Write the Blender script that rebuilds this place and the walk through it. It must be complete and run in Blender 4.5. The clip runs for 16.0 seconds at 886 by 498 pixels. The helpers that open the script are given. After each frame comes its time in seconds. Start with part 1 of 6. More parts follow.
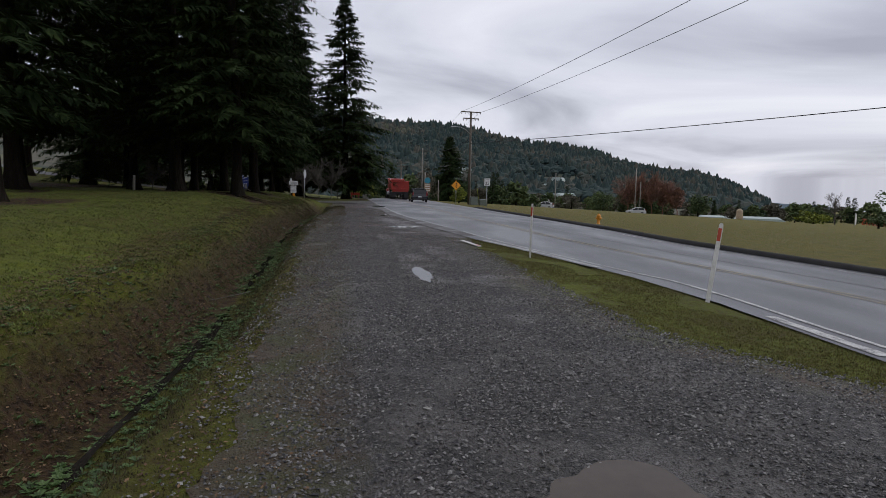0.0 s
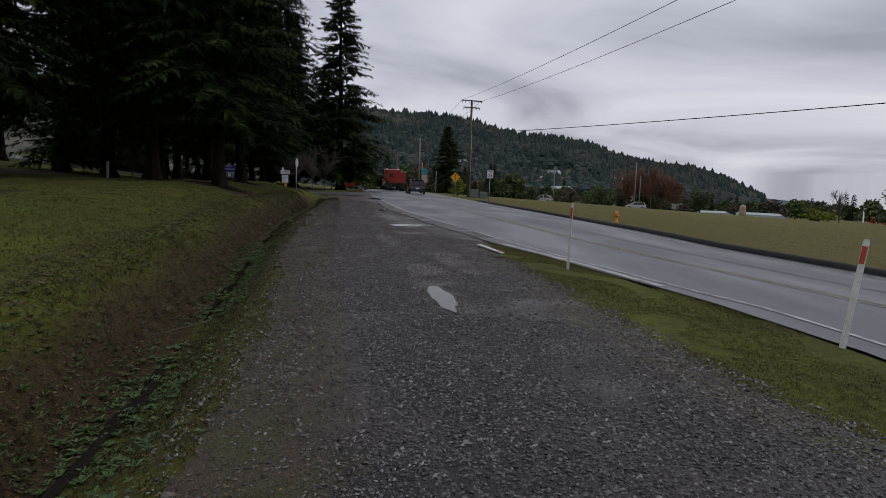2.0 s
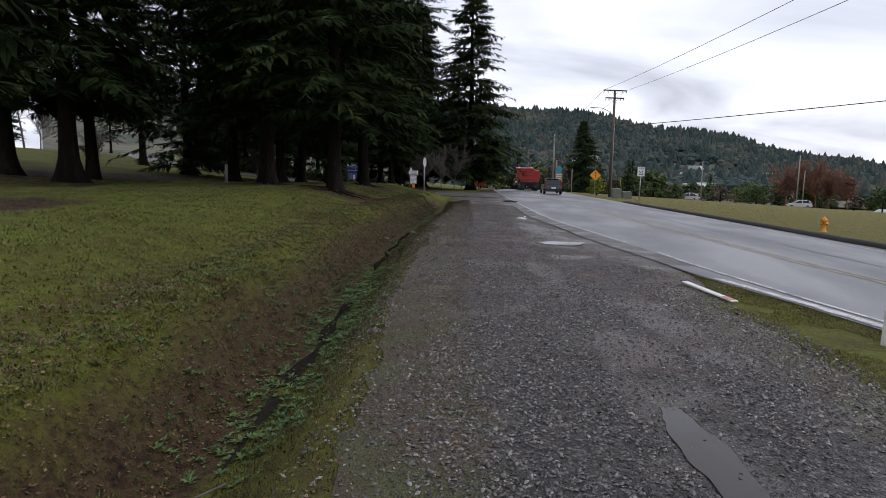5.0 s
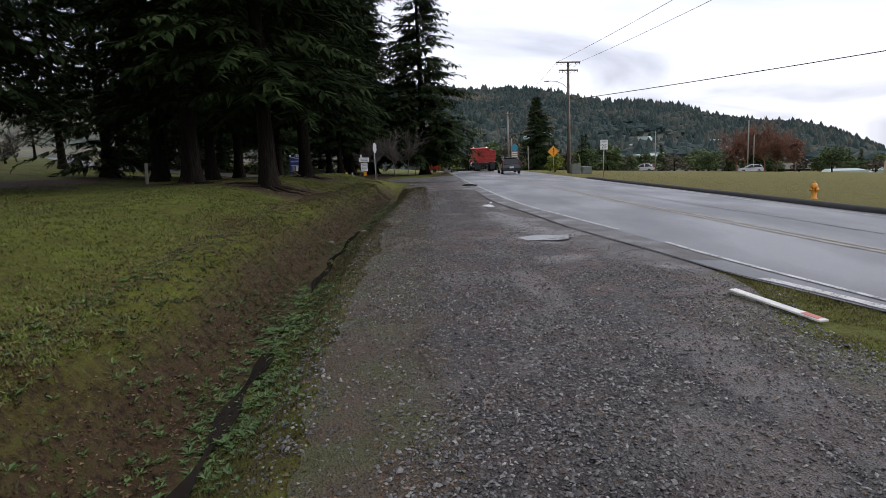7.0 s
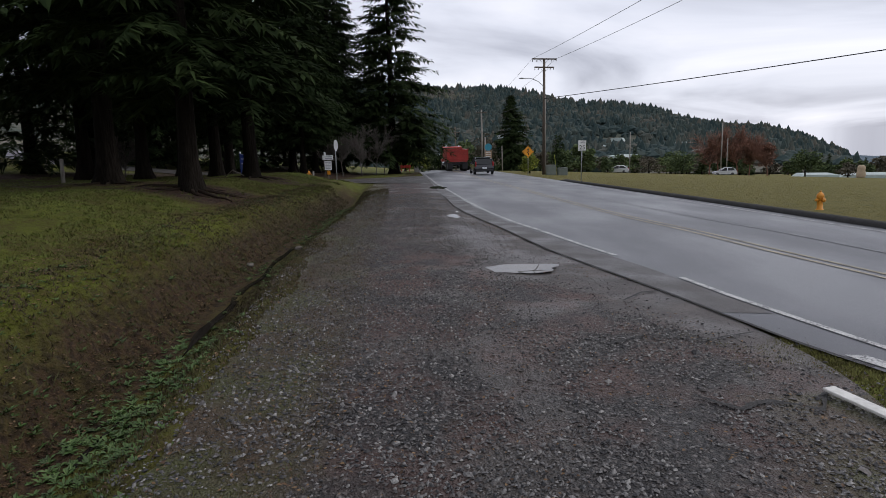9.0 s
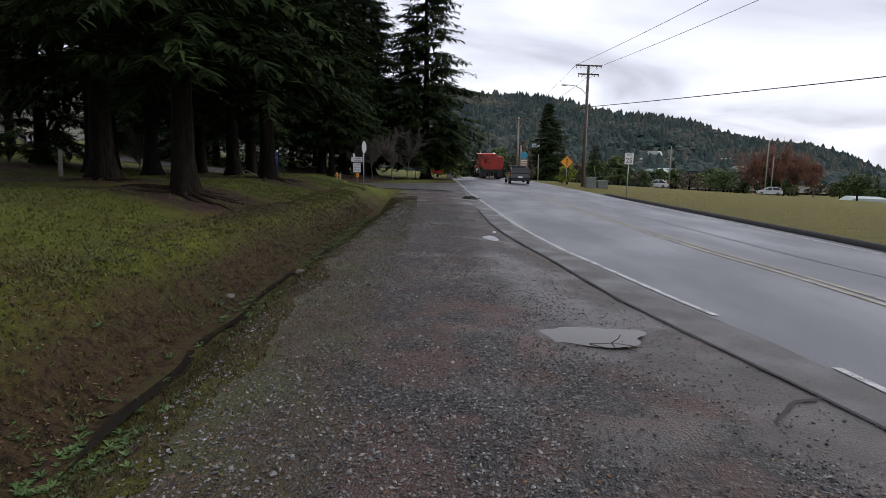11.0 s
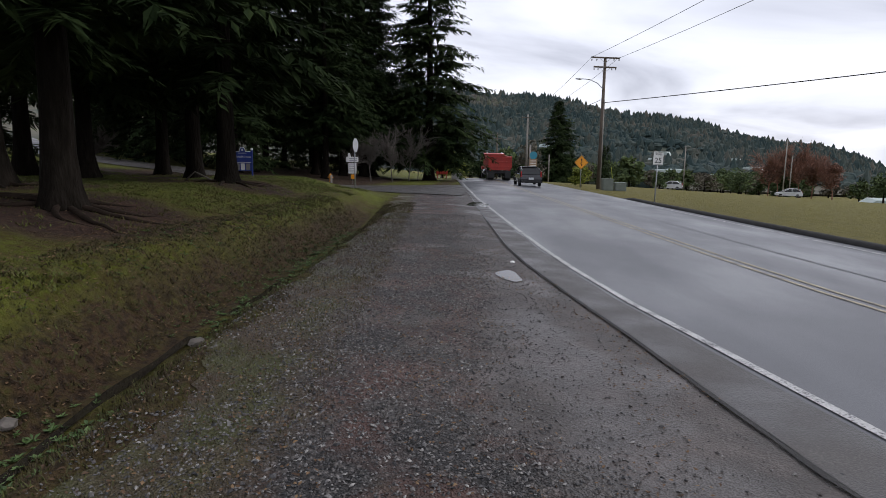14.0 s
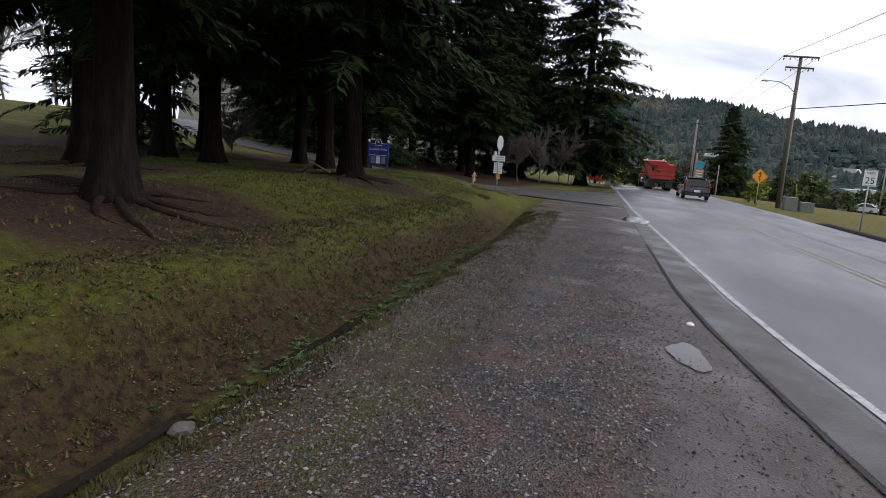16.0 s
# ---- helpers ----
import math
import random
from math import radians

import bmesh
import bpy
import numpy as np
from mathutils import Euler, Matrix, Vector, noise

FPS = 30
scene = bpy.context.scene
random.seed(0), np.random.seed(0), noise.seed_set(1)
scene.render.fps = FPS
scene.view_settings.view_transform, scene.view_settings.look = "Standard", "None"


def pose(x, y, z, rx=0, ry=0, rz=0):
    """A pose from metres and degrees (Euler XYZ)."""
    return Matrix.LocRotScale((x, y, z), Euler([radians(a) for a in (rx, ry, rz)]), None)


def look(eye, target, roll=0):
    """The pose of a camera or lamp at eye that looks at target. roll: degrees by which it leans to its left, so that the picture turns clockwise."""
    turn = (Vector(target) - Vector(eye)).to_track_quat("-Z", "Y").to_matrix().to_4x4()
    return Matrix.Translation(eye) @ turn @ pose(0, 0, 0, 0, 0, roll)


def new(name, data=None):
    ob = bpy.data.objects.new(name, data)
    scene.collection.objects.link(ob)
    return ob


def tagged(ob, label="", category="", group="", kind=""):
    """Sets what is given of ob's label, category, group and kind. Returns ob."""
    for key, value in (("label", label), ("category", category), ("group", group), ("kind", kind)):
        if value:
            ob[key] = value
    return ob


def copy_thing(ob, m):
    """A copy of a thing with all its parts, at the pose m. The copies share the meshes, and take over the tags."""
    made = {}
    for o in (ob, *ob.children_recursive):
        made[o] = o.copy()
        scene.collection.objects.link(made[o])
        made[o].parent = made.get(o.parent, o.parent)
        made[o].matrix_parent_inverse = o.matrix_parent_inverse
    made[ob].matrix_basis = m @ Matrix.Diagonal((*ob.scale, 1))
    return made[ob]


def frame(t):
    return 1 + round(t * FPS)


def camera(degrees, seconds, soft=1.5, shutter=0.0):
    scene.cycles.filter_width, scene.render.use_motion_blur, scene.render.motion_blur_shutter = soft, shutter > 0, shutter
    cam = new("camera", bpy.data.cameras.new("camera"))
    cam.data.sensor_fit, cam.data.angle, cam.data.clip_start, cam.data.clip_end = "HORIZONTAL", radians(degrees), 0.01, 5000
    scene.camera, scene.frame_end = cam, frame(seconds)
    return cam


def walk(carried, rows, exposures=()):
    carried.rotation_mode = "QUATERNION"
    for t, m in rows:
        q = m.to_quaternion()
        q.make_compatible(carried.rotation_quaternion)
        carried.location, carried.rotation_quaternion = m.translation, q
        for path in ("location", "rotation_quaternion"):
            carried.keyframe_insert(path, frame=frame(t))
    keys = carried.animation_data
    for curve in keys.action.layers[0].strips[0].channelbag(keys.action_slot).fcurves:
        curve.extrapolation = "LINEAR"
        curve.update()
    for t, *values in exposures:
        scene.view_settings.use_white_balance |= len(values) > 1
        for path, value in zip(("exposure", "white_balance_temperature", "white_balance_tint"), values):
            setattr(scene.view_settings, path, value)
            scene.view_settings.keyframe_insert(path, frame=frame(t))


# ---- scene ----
cam = camera(70.0, 16.0, soft=0.4)
PATH = [
    (0, (1.474, -0.889, 1.825), (1.567, 1.095, 1.586), 0.9),
    (0.5, (1.423, -0.253, 1.826), (1.752, 1.704, 1.578), 0.7),
    (1, (1.289, 0.432, 1.839), (1.554, 2.398, 1.579), 0.7),
    (1.5, (1.129, 1.182, 1.837), (1.309, 3.156, 1.571), 1.1),
    (2, (1.148, 1.958, 1.806), (1.261, 3.937, 1.54), 1.7),
    (2.5, (1.05, 2.792, 1.778), (1.075, 4.774, 1.511), 1.2),
    (3, (1.027, 3.613, 1.765), (0.928, 5.593, 1.5), 1.7),
    (3.5, (0.902, 4.407, 1.777), (0.657, 6.373, 1.503), 2.3),
    (4, (0.787, 5.145, 1.8), (0.52, 7.109, 1.534), 1.7),
    (6.5, (0.23, 8.695, 1.725), (-0.015, 10.655, 1.406), -2.4),
    (7, (0.178, 9.406, 1.728), (0.019, 11.372, 1.397), -2.6),
    (7.5, (0.151, 10.143, 1.707), (0.058, 12.111, 1.367), -2.8),
    (8, (0.252, 10.883, 1.664), (0.23, 12.852, 1.313), -2.7),
    (8.5, (0.29, 11.671, 1.658), (0.255, 13.641, 1.314), -2.3),
    (9, (0.385, 12.316, 1.709), (0.309, 14.285, 1.37), -1.7),
    (9.5, (0.356, 12.995, 1.73), (0.24, 14.964, 1.399), -0.9),
    (10, (0.304, 13.631, 1.748), (0.175, 15.601, 1.429), -0.1),
    (12.5, (0.068, 16.938, 1.66), (-0.132, 18.901, 1.332), 1.2),
    (13, (0.047, 17.688, 1.646), (-0.119, 19.656, 1.329), 1.1),
    (13.5, (-0.04, 18.442, 1.624), (-0.211, 20.41, 1.31), 0.8),
    (14, (-0.028, 19.188, 1.597), (-0.213, 21.153, 1.276), 0.7),
    (14.5, (-0.154, 19.982, 1.587), (-0.514, 21.921, 1.254), 1.1),
    (15, (-0.249, 20.681, 1.587), (-0.746, 22.589, 1.251), 1.6),
    (15.5, (-0.265, 21.349, 1.59), (-0.839, 23.236, 1.255), 2.7),
    (16, (-0.312, 21.979, 1.57), (-0.939, 23.848, 1.231), 3.6),
]
walk(cam, [(t, look(e, g, r)) for t, e, g, r in PATH],
     [(t, e, 6500, 15) for t, e in ((0, 0.0), (1.5, -0.28), (3, -0.28), (4, 0.15), (6.5, 0.65), (7, 0.65), (8, 0.45), (9.5, 0.22), (10, 0.32), (12.5, 0.56), (13, 0.6), (14, 0.48), (14.5, 0.5), (16, 0.72))])
# ---- light ----
world = bpy.data.worlds.new("sky")
scene.world = world
world.use_nodes = True
SUN_EL, SUN_ROT = radians(38), radians(70)


def node(tree, kind, operation="", data_type="", blend_type=""):
    n = tree.nodes.new(kind)
    if operation:
        n.operation = operation
    if data_type:
        n.data_type = data_type
    if blend_type:
        n.blend_type = blend_type
    return n


def build_world():
    t = world.node_tree
    t.nodes.clear()
    out = node(t, "ShaderNodeOutputWorld")
    bg = node(t, "ShaderNodeBackground")
    sky = node(t, "ShaderNodeTexSky")
    sky.sky_type, sky.sun_disc, sky.sun_elevation, sky.sun_rotation = "NISHITA", False, SUN_EL, SUN_ROT
    co = node(t, "ShaderNodeTexCoord")
    sep = node(t, "ShaderNodeSeparateXYZ")
    t.links.new(co.outputs["Generated"], sep.inputs[0])
    # cloud deck: the direction projected on a flat layer
    zc = node(t, "ShaderNodeMath", operation="MAXIMUM")
    t.links.new(sep.outputs[2], zc.inputs[0])
    zc.inputs[1].default_value = 0.0
    za = node(t, "ShaderNodeMath", operation="ADD")
    t.links.new(zc.outputs[0], za.inputs[0])
    za.inputs[1].default_value = 0.16
    dx = node(t, "ShaderNodeMath", operation="DIVIDE")
    dy = node(t, "ShaderNodeMath", operation="DIVIDE")
    for d, o in ((dx, 0), (dy, 1)):
        t.links.new(sep.outputs[o], d.inputs[0])
        t.links.new(za.outputs[0], d.inputs[1])
    vec = node(t, "ShaderNodeCombineXYZ")
    t.links.new(dx.outputs[0], vec.inputs[0])
    t.links.new(dy.outputs[0], vec.inputs[1])
    big = node(t, "ShaderNodeTexNoise")
    big.inputs["Scale"].default_value = 0.62
    big.inputs["Detail"].default_value = 6
    big.inputs["Roughness"].default_value = 0.5
    big.inputs["Distortion"].default_value = 0.6
    shift = node(t, "ShaderNodeVectorMath", operation="ADD")
    shift.inputs[1].default_value = CLOUD_SHIFT
    t.links.new(vec.outputs[0], shift.inputs[0])
    t.links.new(shift.outputs[0], big.inputs["Vector"])
    ramp = node(t, "ShaderNodeValToRGB")
    e = ramp.color_ramp.elements
    e[0].position, e[0].color = 0.34, (0.425, 0.455, 0.525, 1)
    e[1].position, e[1].color = 0.66, (0.88, 0.915, 0.975, 1)
    m = e.new(0.5)
    m.color = (0.69, 0.735, 0.815, 1)
    t.links.new(big.outputs[0], ramp.inputs[0])
    scale = node(t, "ShaderNodeMix", data_type="RGBA", blend_type="MULTIPLY")
    scale.inputs[0].default_value = 1.0
    t.links.new(sky.outputs[0], scale.inputs[6])
    scale.inputs[7].default_value = (0.1, 0.1, 0.1, 1)
    mix = node(t, "ShaderNodeMix", data_type="RGBA")
    mix.inputs[0].default_value = 0.94
    t.links.new(scale.outputs[2], mix.inputs[6])
    t.links.new(ramp.outputs[0], mix.inputs[7])
    t.links.new(mix.outputs[2], bg.inputs[0])
    bg.inputs[1].default_value = SKY_STRENGTH
    t.links.new(bg.outputs[0], out.inputs[0])


CLOUD_SHIFT = (3.1, 0.4, 0.0)
SKY_STRENGTH = 0.95
build_world()
sun = new("sun", bpy.data.lights.new("sun", "SUN"))
sun.data.energy, sun.data.angle, sun.data.color = 0.7, radians(25), (1.0, 0.97, 0.92)
sun.matrix_world = look((0, 0, 60), (-40 * math.sin(SUN_ROT), -40 * math.cos(SUN_ROT), 60 - 40 * math.tan(SUN_EL)))


# ---- materials ----
def rgba(c):
    return (c[0], c[1], c[2], 1.0)


def surface(name, stops, scale=2.0, fine=30.0, fine_mix=0.35, rough=0.9, rough2=None, bump=0.2, bump_scale=None, metal=0.0,
            spec=0.4, detail=5, per_object=0.0, per_island=0.0, stretch=(1, 1, 1), bump_dist=0.02):
    """Two scales of noise through a colour ramp, relief from the finer one. stops: (position, colour) rows."""
    m = bpy.data.materials.new(name)
    m.use_nodes = True
    t = m.node_tree
    b = t.nodes["Principled BSDF"]
    co = node(t, "ShaderNodeTexCoord")
    mp = node(t, "ShaderNodeMapping")
    mp.inputs["Scale"].default_value = stretch
    t.links.new(co.outputs["Object"], mp.inputs[0])
    n1 = node(t, "ShaderNodeTexNoise")
    n1.inputs["Scale"].default_value = scale
    n1.inputs["Detail"].default_value = detail
    n2 = node(t, "ShaderNodeTexNoise")
    n2.inputs["Scale"].default_value = fine
    n2.inputs["Detail"].default_value = 4
    for n in (n1, n2):
        t.links.new(mp.outputs[0], n.inputs["Vector"])
    mix = node(t, "ShaderNodeMix", data_type="FLOAT")
    mix.inputs[0].default_value = fine_mix
    t.links.new(n1.outputs[0], mix.inputs[2])
    t.links.new(n2.outputs[0], mix.inputs[3])
    value = mix.outputs[0]
    for amount, src in ((per_object, "ShaderNodeObjectInfo"), (per_island, "ShaderNodeNewGeometry")):
        if amount:
            inf = node(t, src)
            ma = node(t, "ShaderNodeMath", operation="MULTIPLY_ADD")
            t.links.new(inf.outputs["Random" if src.endswith("Info") else "Random Per Island"], ma.inputs[0])
            ma.inputs[1].default_value = amount
            ad = node(t, "ShaderNodeMath", operation="SUBTRACT")
            t.links.new(value, ma.inputs[2])
            t.links.new(ma.outputs[0], ad.inputs[0])
            ad.inputs[1].default_value = amount / 2
            value = ad.outputs[0]
    ramp = node(t, "ShaderNodeValToRGB")
    el = ramp.color_ramp.elements
    el[0].position, el[0].color = stops[0][0], rgba(stops[0][1])
    el[1].position, el[1].color = stops[-1][0], rgba(stops[-1][1])
    for p, c in stops[1:-1]:
        el.new(p).color = rgba(c)
    t.links.new(value, ramp.inputs[0])
    t.links.new(ramp.outputs[0], b.inputs["Base Color"])
    b.inputs["Metallic"].default_value = metal
    b.inputs["Specular IOR Level"].default_value = spec
    if rough2 is None:
        b.inputs["Roughness"].default_value = rough
    else:
        mr = node(t, "ShaderNodeMapRange")
        mr.inputs[1].default_value, mr.inputs[2].default_value = 0.35, 0.65
        mr.inputs[3].default_value, mr.inputs[4].default_value = rough, rough2
        t.links.new(n1.outputs[0], mr.inputs[0])
        t.links.new(mr.outputs[0], b.inputs["Roughness"])
    if bump:
        bu = node(t, "ShaderNodeBump")
        bu.inputs["Strength"].default_value = bump
        bu.inputs["Distance"].default_value = bump_dist
        if bump_scale:
            n3 = node(t, "ShaderNodeTexNoise")
            n3.inputs["Scale"].default_value = bump_scale
            t.links.new(mp.outputs[0], n3.inputs["Vector"])
            t.links.new(n3.outputs[0], bu.inputs["Height"])
        else:
            t.links.new(n2.outputs[0], bu.inputs["Height"])
        t.links.new(bu.outputs[0], b.inputs["Normal"])
    return m


def plain(name, c, rough=0.6, metal=0.0, spec=0.4, vary=0.12):
    lo = [max(0, v * (1 - vary)) for v in c]
    hi = [min(1, v * (1 + vary)) for v in c]
    return surface(name, [(0.35, lo), (0.65, hi)], scale=3.0, fine=40, rough=rough, metal=metal, spec=spec, bump=0.05)


M_ASPHALT = surface("wet_asphalt", [(0.3, (0.045, 0.048, 0.055)), (0.5, (0.07, 0.073, 0.082)), (0.7, (0.10, 0.103, 0.112))],
                    scale=0.5, fine=90, fine_mix=0.35, rough=0.28, rough2=0.5, bump=0.25, bump_scale=120, bump_dist=0.01, stretch=(1, 0.35, 1))
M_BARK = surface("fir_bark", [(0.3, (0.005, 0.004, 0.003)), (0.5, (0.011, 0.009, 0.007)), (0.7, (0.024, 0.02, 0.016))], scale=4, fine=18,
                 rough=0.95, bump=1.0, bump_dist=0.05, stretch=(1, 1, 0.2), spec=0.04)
M_ROOT = surface("root_bark", [(0.3, (0.010, 0.007, 0.005)), (0.7, (0.032, 0.022, 0.016))], scale=4, fine=25, rough=0.95, bump=0.8, spec=0.1)
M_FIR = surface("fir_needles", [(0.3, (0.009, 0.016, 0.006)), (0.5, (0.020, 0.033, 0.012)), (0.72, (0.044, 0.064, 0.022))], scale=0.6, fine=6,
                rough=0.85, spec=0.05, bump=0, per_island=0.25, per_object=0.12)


def ground_material():
    """Lawn, dry field, fir litter and bare bank earth, mixed by where each lies."""
    m = bpy.data.materials.new("park_ground")
    m.use_nodes = True
    t = m.node_tree
    b = t.nodes["Principled BSDF"]
    co = node(t, "ShaderNodeTexCoord")

    def noise_at(scale, detail=4):
        n = node(t, "ShaderNodeTexNoise")
        n.inputs["Scale"].default_value = scale
        n.inputs["Detail"].default_value = detail
        t.links.new(co.outputs["Object"], n.inputs["Vector"])
        return n.outputs[0]

    broad, mid, fine, grain = noise_at(0.35, 5), noise_at(1.9, 5), noise_at(13, 5), noise_at(55, 3)

    def blend(a, c, f):
        n = node(t, "ShaderNodeMix", data_type="FLOAT")
        n.inputs[0].default_value = f
        t.links.new(a, n.inputs[2])
        t.links.new(c, n.inputs[3])
        return n.outputs[0]

    def ramp(value, *stops):
        r = node(t, "ShaderNodeValToRGB")
        el = r.color_ramp.elements
        el[0].position, el[0].color = stops[0][0], rgba(stops[0][1])
        el[1].position, el[1].color = stops[-1][0], rgba(stops[-1][1])
        for p, c in stops[1:-1]:
            el.new(p).color = rgba(c)
        t.links.new(value, r.inputs[0])
        return r.outputs[0]

    def mix(a, c, f):
        n = node(t, "ShaderNodeMix", data_type="RGBA")
        t.links.new(f, n.inputs[0])
        t.links.new(a, n.inputs[6])
        t.links.new(c, n.inputs[7])
        return n.outputs[2]

    def mask(name, worn, amount):
        a = node(t, "ShaderNodeAttribute")
        a.attribute_name = name
        k = node(t, "ShaderNodeMath", operation="MULTIPLY_ADD")
        t.links.new(worn, k.inputs[0])
        k.inputs[1].default_value = amount
        k.inputs[2].default_value = -amount / 2
        s = node(t, "ShaderNodeMath", operation="ADD")
        t.links.new(a.outputs["Fac"], s.inputs[0])
        t.links.new(k.outputs[0], s.inputs[1])
        g = node(t, "ShaderNodeMapRange")
        g.inputs[1].default_value, g.inputs[2].default_value = 0.3, 0.7
        t.links.new(s.outputs[0], g.inputs[0])
        return g.outputs[0]

    lawn = ramp(blend(blend(broad, mid, 0.45), fine, 0.35), (0.34, (0.036, 0.023, 0.011)), (0.42, (0.070, 0.056, 0.011)), (0.49, (0.080, 0.086, 0.010)), (0.62, (0.125, 0.145, 0.014)))
    field = ramp(blend(mid, fine, 0.5), (0.30, (0.058, 0.056, 0.014)), (0.5, (0.128, 0.113, 0.022)), (0.7, (0.16, 0.135, 0.032)))
    duff = ramp(blend(mid, fine, 0.6), (0.32, (0.018, 0.011, 0.008)), (0.5, (0.045, 0.024, 0.016)), (0.68, (0.075, 0.042, 0.026)))
    earth = ramp(blend(mid, fine, 0.65), (0.32, (0.010, 0.006, 0.003)), (0.45, (0.034, 0.020, 0.010)), (0.52, (0.066, 0.039, 0.018)), (0.59, (0.050, 0.040, 0.012)), (0.74, (0.050, 0.062, 0.013)))
    col = mix(lawn, field, mask("dry", mid, 0.35))
    col = mix(col, duff, mask("litter", mid, 0.7))
    col = mix(col, earth, mask("dirt", mid, 0.8))
    t.links.new(col, b.inputs["Base Color"])
    b.inputs["Roughness"].default_value = 0.9
    b.inputs["Specular IOR Level"].default_value = 0.25
    bu = node(t, "ShaderNodeBump")
    bu.inputs["Strength"].default_value, bu.inputs["Distance"].default_value = 1.0, 0.10
    t.links.new(blend(fine, grain, 0.45), bu.inputs["Height"])
    t.links.new(bu.outputs[0], b.inputs["Normal"])
    return m


M_GROUND = ground_material()


def gravel_material():
    """Angular wet stones in mud, shade between them put into the colour, with reddish fir litter trodden in further
    along the shoulder.
    """
    m = bpy.data.materials.new("wet_gravel_bed")
    m.use_nodes = True
    t = m.node_tree
    b = t.nodes["Principled BSDF"]
    co = node(t, "ShaderNodeTexCoord")

    def tex(kind, scale):
        n = node(t, kind)
        n.inputs["Scale"].default_value = scale
        t.links.new(co.outputs["Object"], n.inputs["Vector"])
        return n

    cells = tex("ShaderNodeTexVoronoi", 34)
    small = tex("ShaderNodeTexVoronoi", 75)
    wide, patch, red = tex("ShaderNodeTexNoise", 0.9), tex("ShaderNodeTexNoise", 3.2), tex("ShaderNodeTexNoise", 1.6)
    red.inputs["Detail"].default_value = 6
    grit = tex("ShaderNodeTexNoise", 2.4)
    grit.inputs["Detail"].default_value, grit.inputs["Roughness"].default_value = 9, 0.75
    sep = node(t, "ShaderNodeSeparateXYZ")
    t.links.new(co.outputs["Object"], sep.inputs[0])
    bw = node(t, "ShaderNodeSeparateColor")
    t.links.new(cells.outputs["Color"], bw.inputs[0])
    r = node(t, "ShaderNodeValToRGB")
    el = r.color_ramp.elements
    el[0].position, el[0].color = 0.0, rgba((0.015, 0.014, 0.014))
    el[1].position, el[1].color = 1.0, rgba((0.17, 0.155, 0.145))
    el.new(0.62).color = rgba((0.046, 0.040, 0.036))
    t.links.new(bw.outputs[0], r.inputs[0])
    # lighter stone tops and shaded crevices, multiplied into the stone colour
    gap_shade = node(t, "ShaderNodeMapRange")
    gap_shade.inputs[1].default_value, gap_shade.inputs[2].default_value = 0.1, 0.65
    gap_shade.inputs[3].default_value, gap_shade.inputs[4].default_value = 1.15, 0.35
    t.links.new(cells.outputs["Distance"], gap_shade.inputs[0])
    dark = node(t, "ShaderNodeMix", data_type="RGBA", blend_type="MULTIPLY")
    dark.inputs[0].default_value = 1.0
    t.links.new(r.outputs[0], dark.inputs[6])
    t.links.new(gap_shade.outputs[0], dark.inputs[7])
    mud = node(t, "ShaderNodeMix", data_type="RGBA")
    k = node(t, "ShaderNodeMapRange")
    k.inputs[1].default_value, k.inputs[2].default_value = 0.52, 0.66
    k.inputs[4].default_value = 0.8
    spread = node(t, "ShaderNodeAttribute")
    spread.attribute_name = "mud"
    soak = node(t, "ShaderNodeMath", operation="MULTIPLY_ADD")
    t.links.new(spread.outputs["Fac"], soak.inputs[0])
    soak.inputs[1].default_value = 0.13
    t.links.new(wide.outputs[0], soak.inputs[2])
    t.links.new(soak.outputs[0], k.inputs[0])
    t.links.new(k.outputs[0], mud.inputs[0])
    t.links.new(dark.outputs[2], mud.inputs[6])
    mud.inputs[7].default_value = rgba((0.062, 0.053, 0.046))
    along = node(t, "ShaderNodeMapRange")
    along.inputs[1].default_value, along.inputs[2].default_value = 10.0, 20.0
    t.links.new(sep.outputs[1], along.inputs[0])
    spots = node(t, "ShaderNodeMapRange")
    spots.inputs[1].default_value, spots.inputs[2].default_value = 0.44, 0.60
    spots.inputs[4].default_value = 0.75
    t.links.new(red.outputs[0], spots.inputs[0])
    f = node(t, "ShaderNodeMath", operation="MULTIPLY")
    t.links.new(along.outputs[0], f.inputs[0])
    t.links.new(spots.outputs[0], f.inputs[1])
    lit = node(t, "ShaderNodeMix", data_type="RGBA")
    t.links.new(f.outputs[0], lit.inputs[0])
    t.links.new(mud.outputs[2], lit.inputs[6])
    lit.inputs[7].default_value = rgba((0.100, 0.046, 0.033))
    at = node(t, "ShaderNodeAttribute")
    at.attribute_name = "moss"
    edge = node(t, "ShaderNodeMath", operation="ADD")
    t.links.new(at.outputs["Fac"], edge.inputs[0])
    t.links.new(grit.outputs[0], edge.inputs[1])
    patch.inputs["Detail"].default_value = 6
    em = node(t, "ShaderNodeMapRange")
    em.inputs[1].default_value, em.inputs[2].default_value, em.inputs[4].default_value = 0.56, 1.0, 0.95
    t.links.new(edge.outputs[0], em.inputs[0])
    green = node(t, "ShaderNodeValToRGB")
    ge = green.color_ramp.elements
    ge[0].position, ge[0].color = 0.42, rgba((0.062, 0.040, 0.020))
    ge[1].position, ge[1].color = 0.62, rgba((0.052, 0.056, 0.012))
    t.links.new(red.outputs[0], green.inputs[0])
    over = node(t, "ShaderNodeMix", data_type="RGBA")
    t.links.new(em.outputs[0], over.inputs[0])
    t.links.new(lit.outputs[2], over.inputs[6])
    t.links.new(green.outputs[0], over.inputs[7])
    tarred = node(t, "ShaderNodeAttribute")
    tarred.attribute_name = "tarmac"
    ts = node(t, "ShaderNodeMath", operation="ADD")
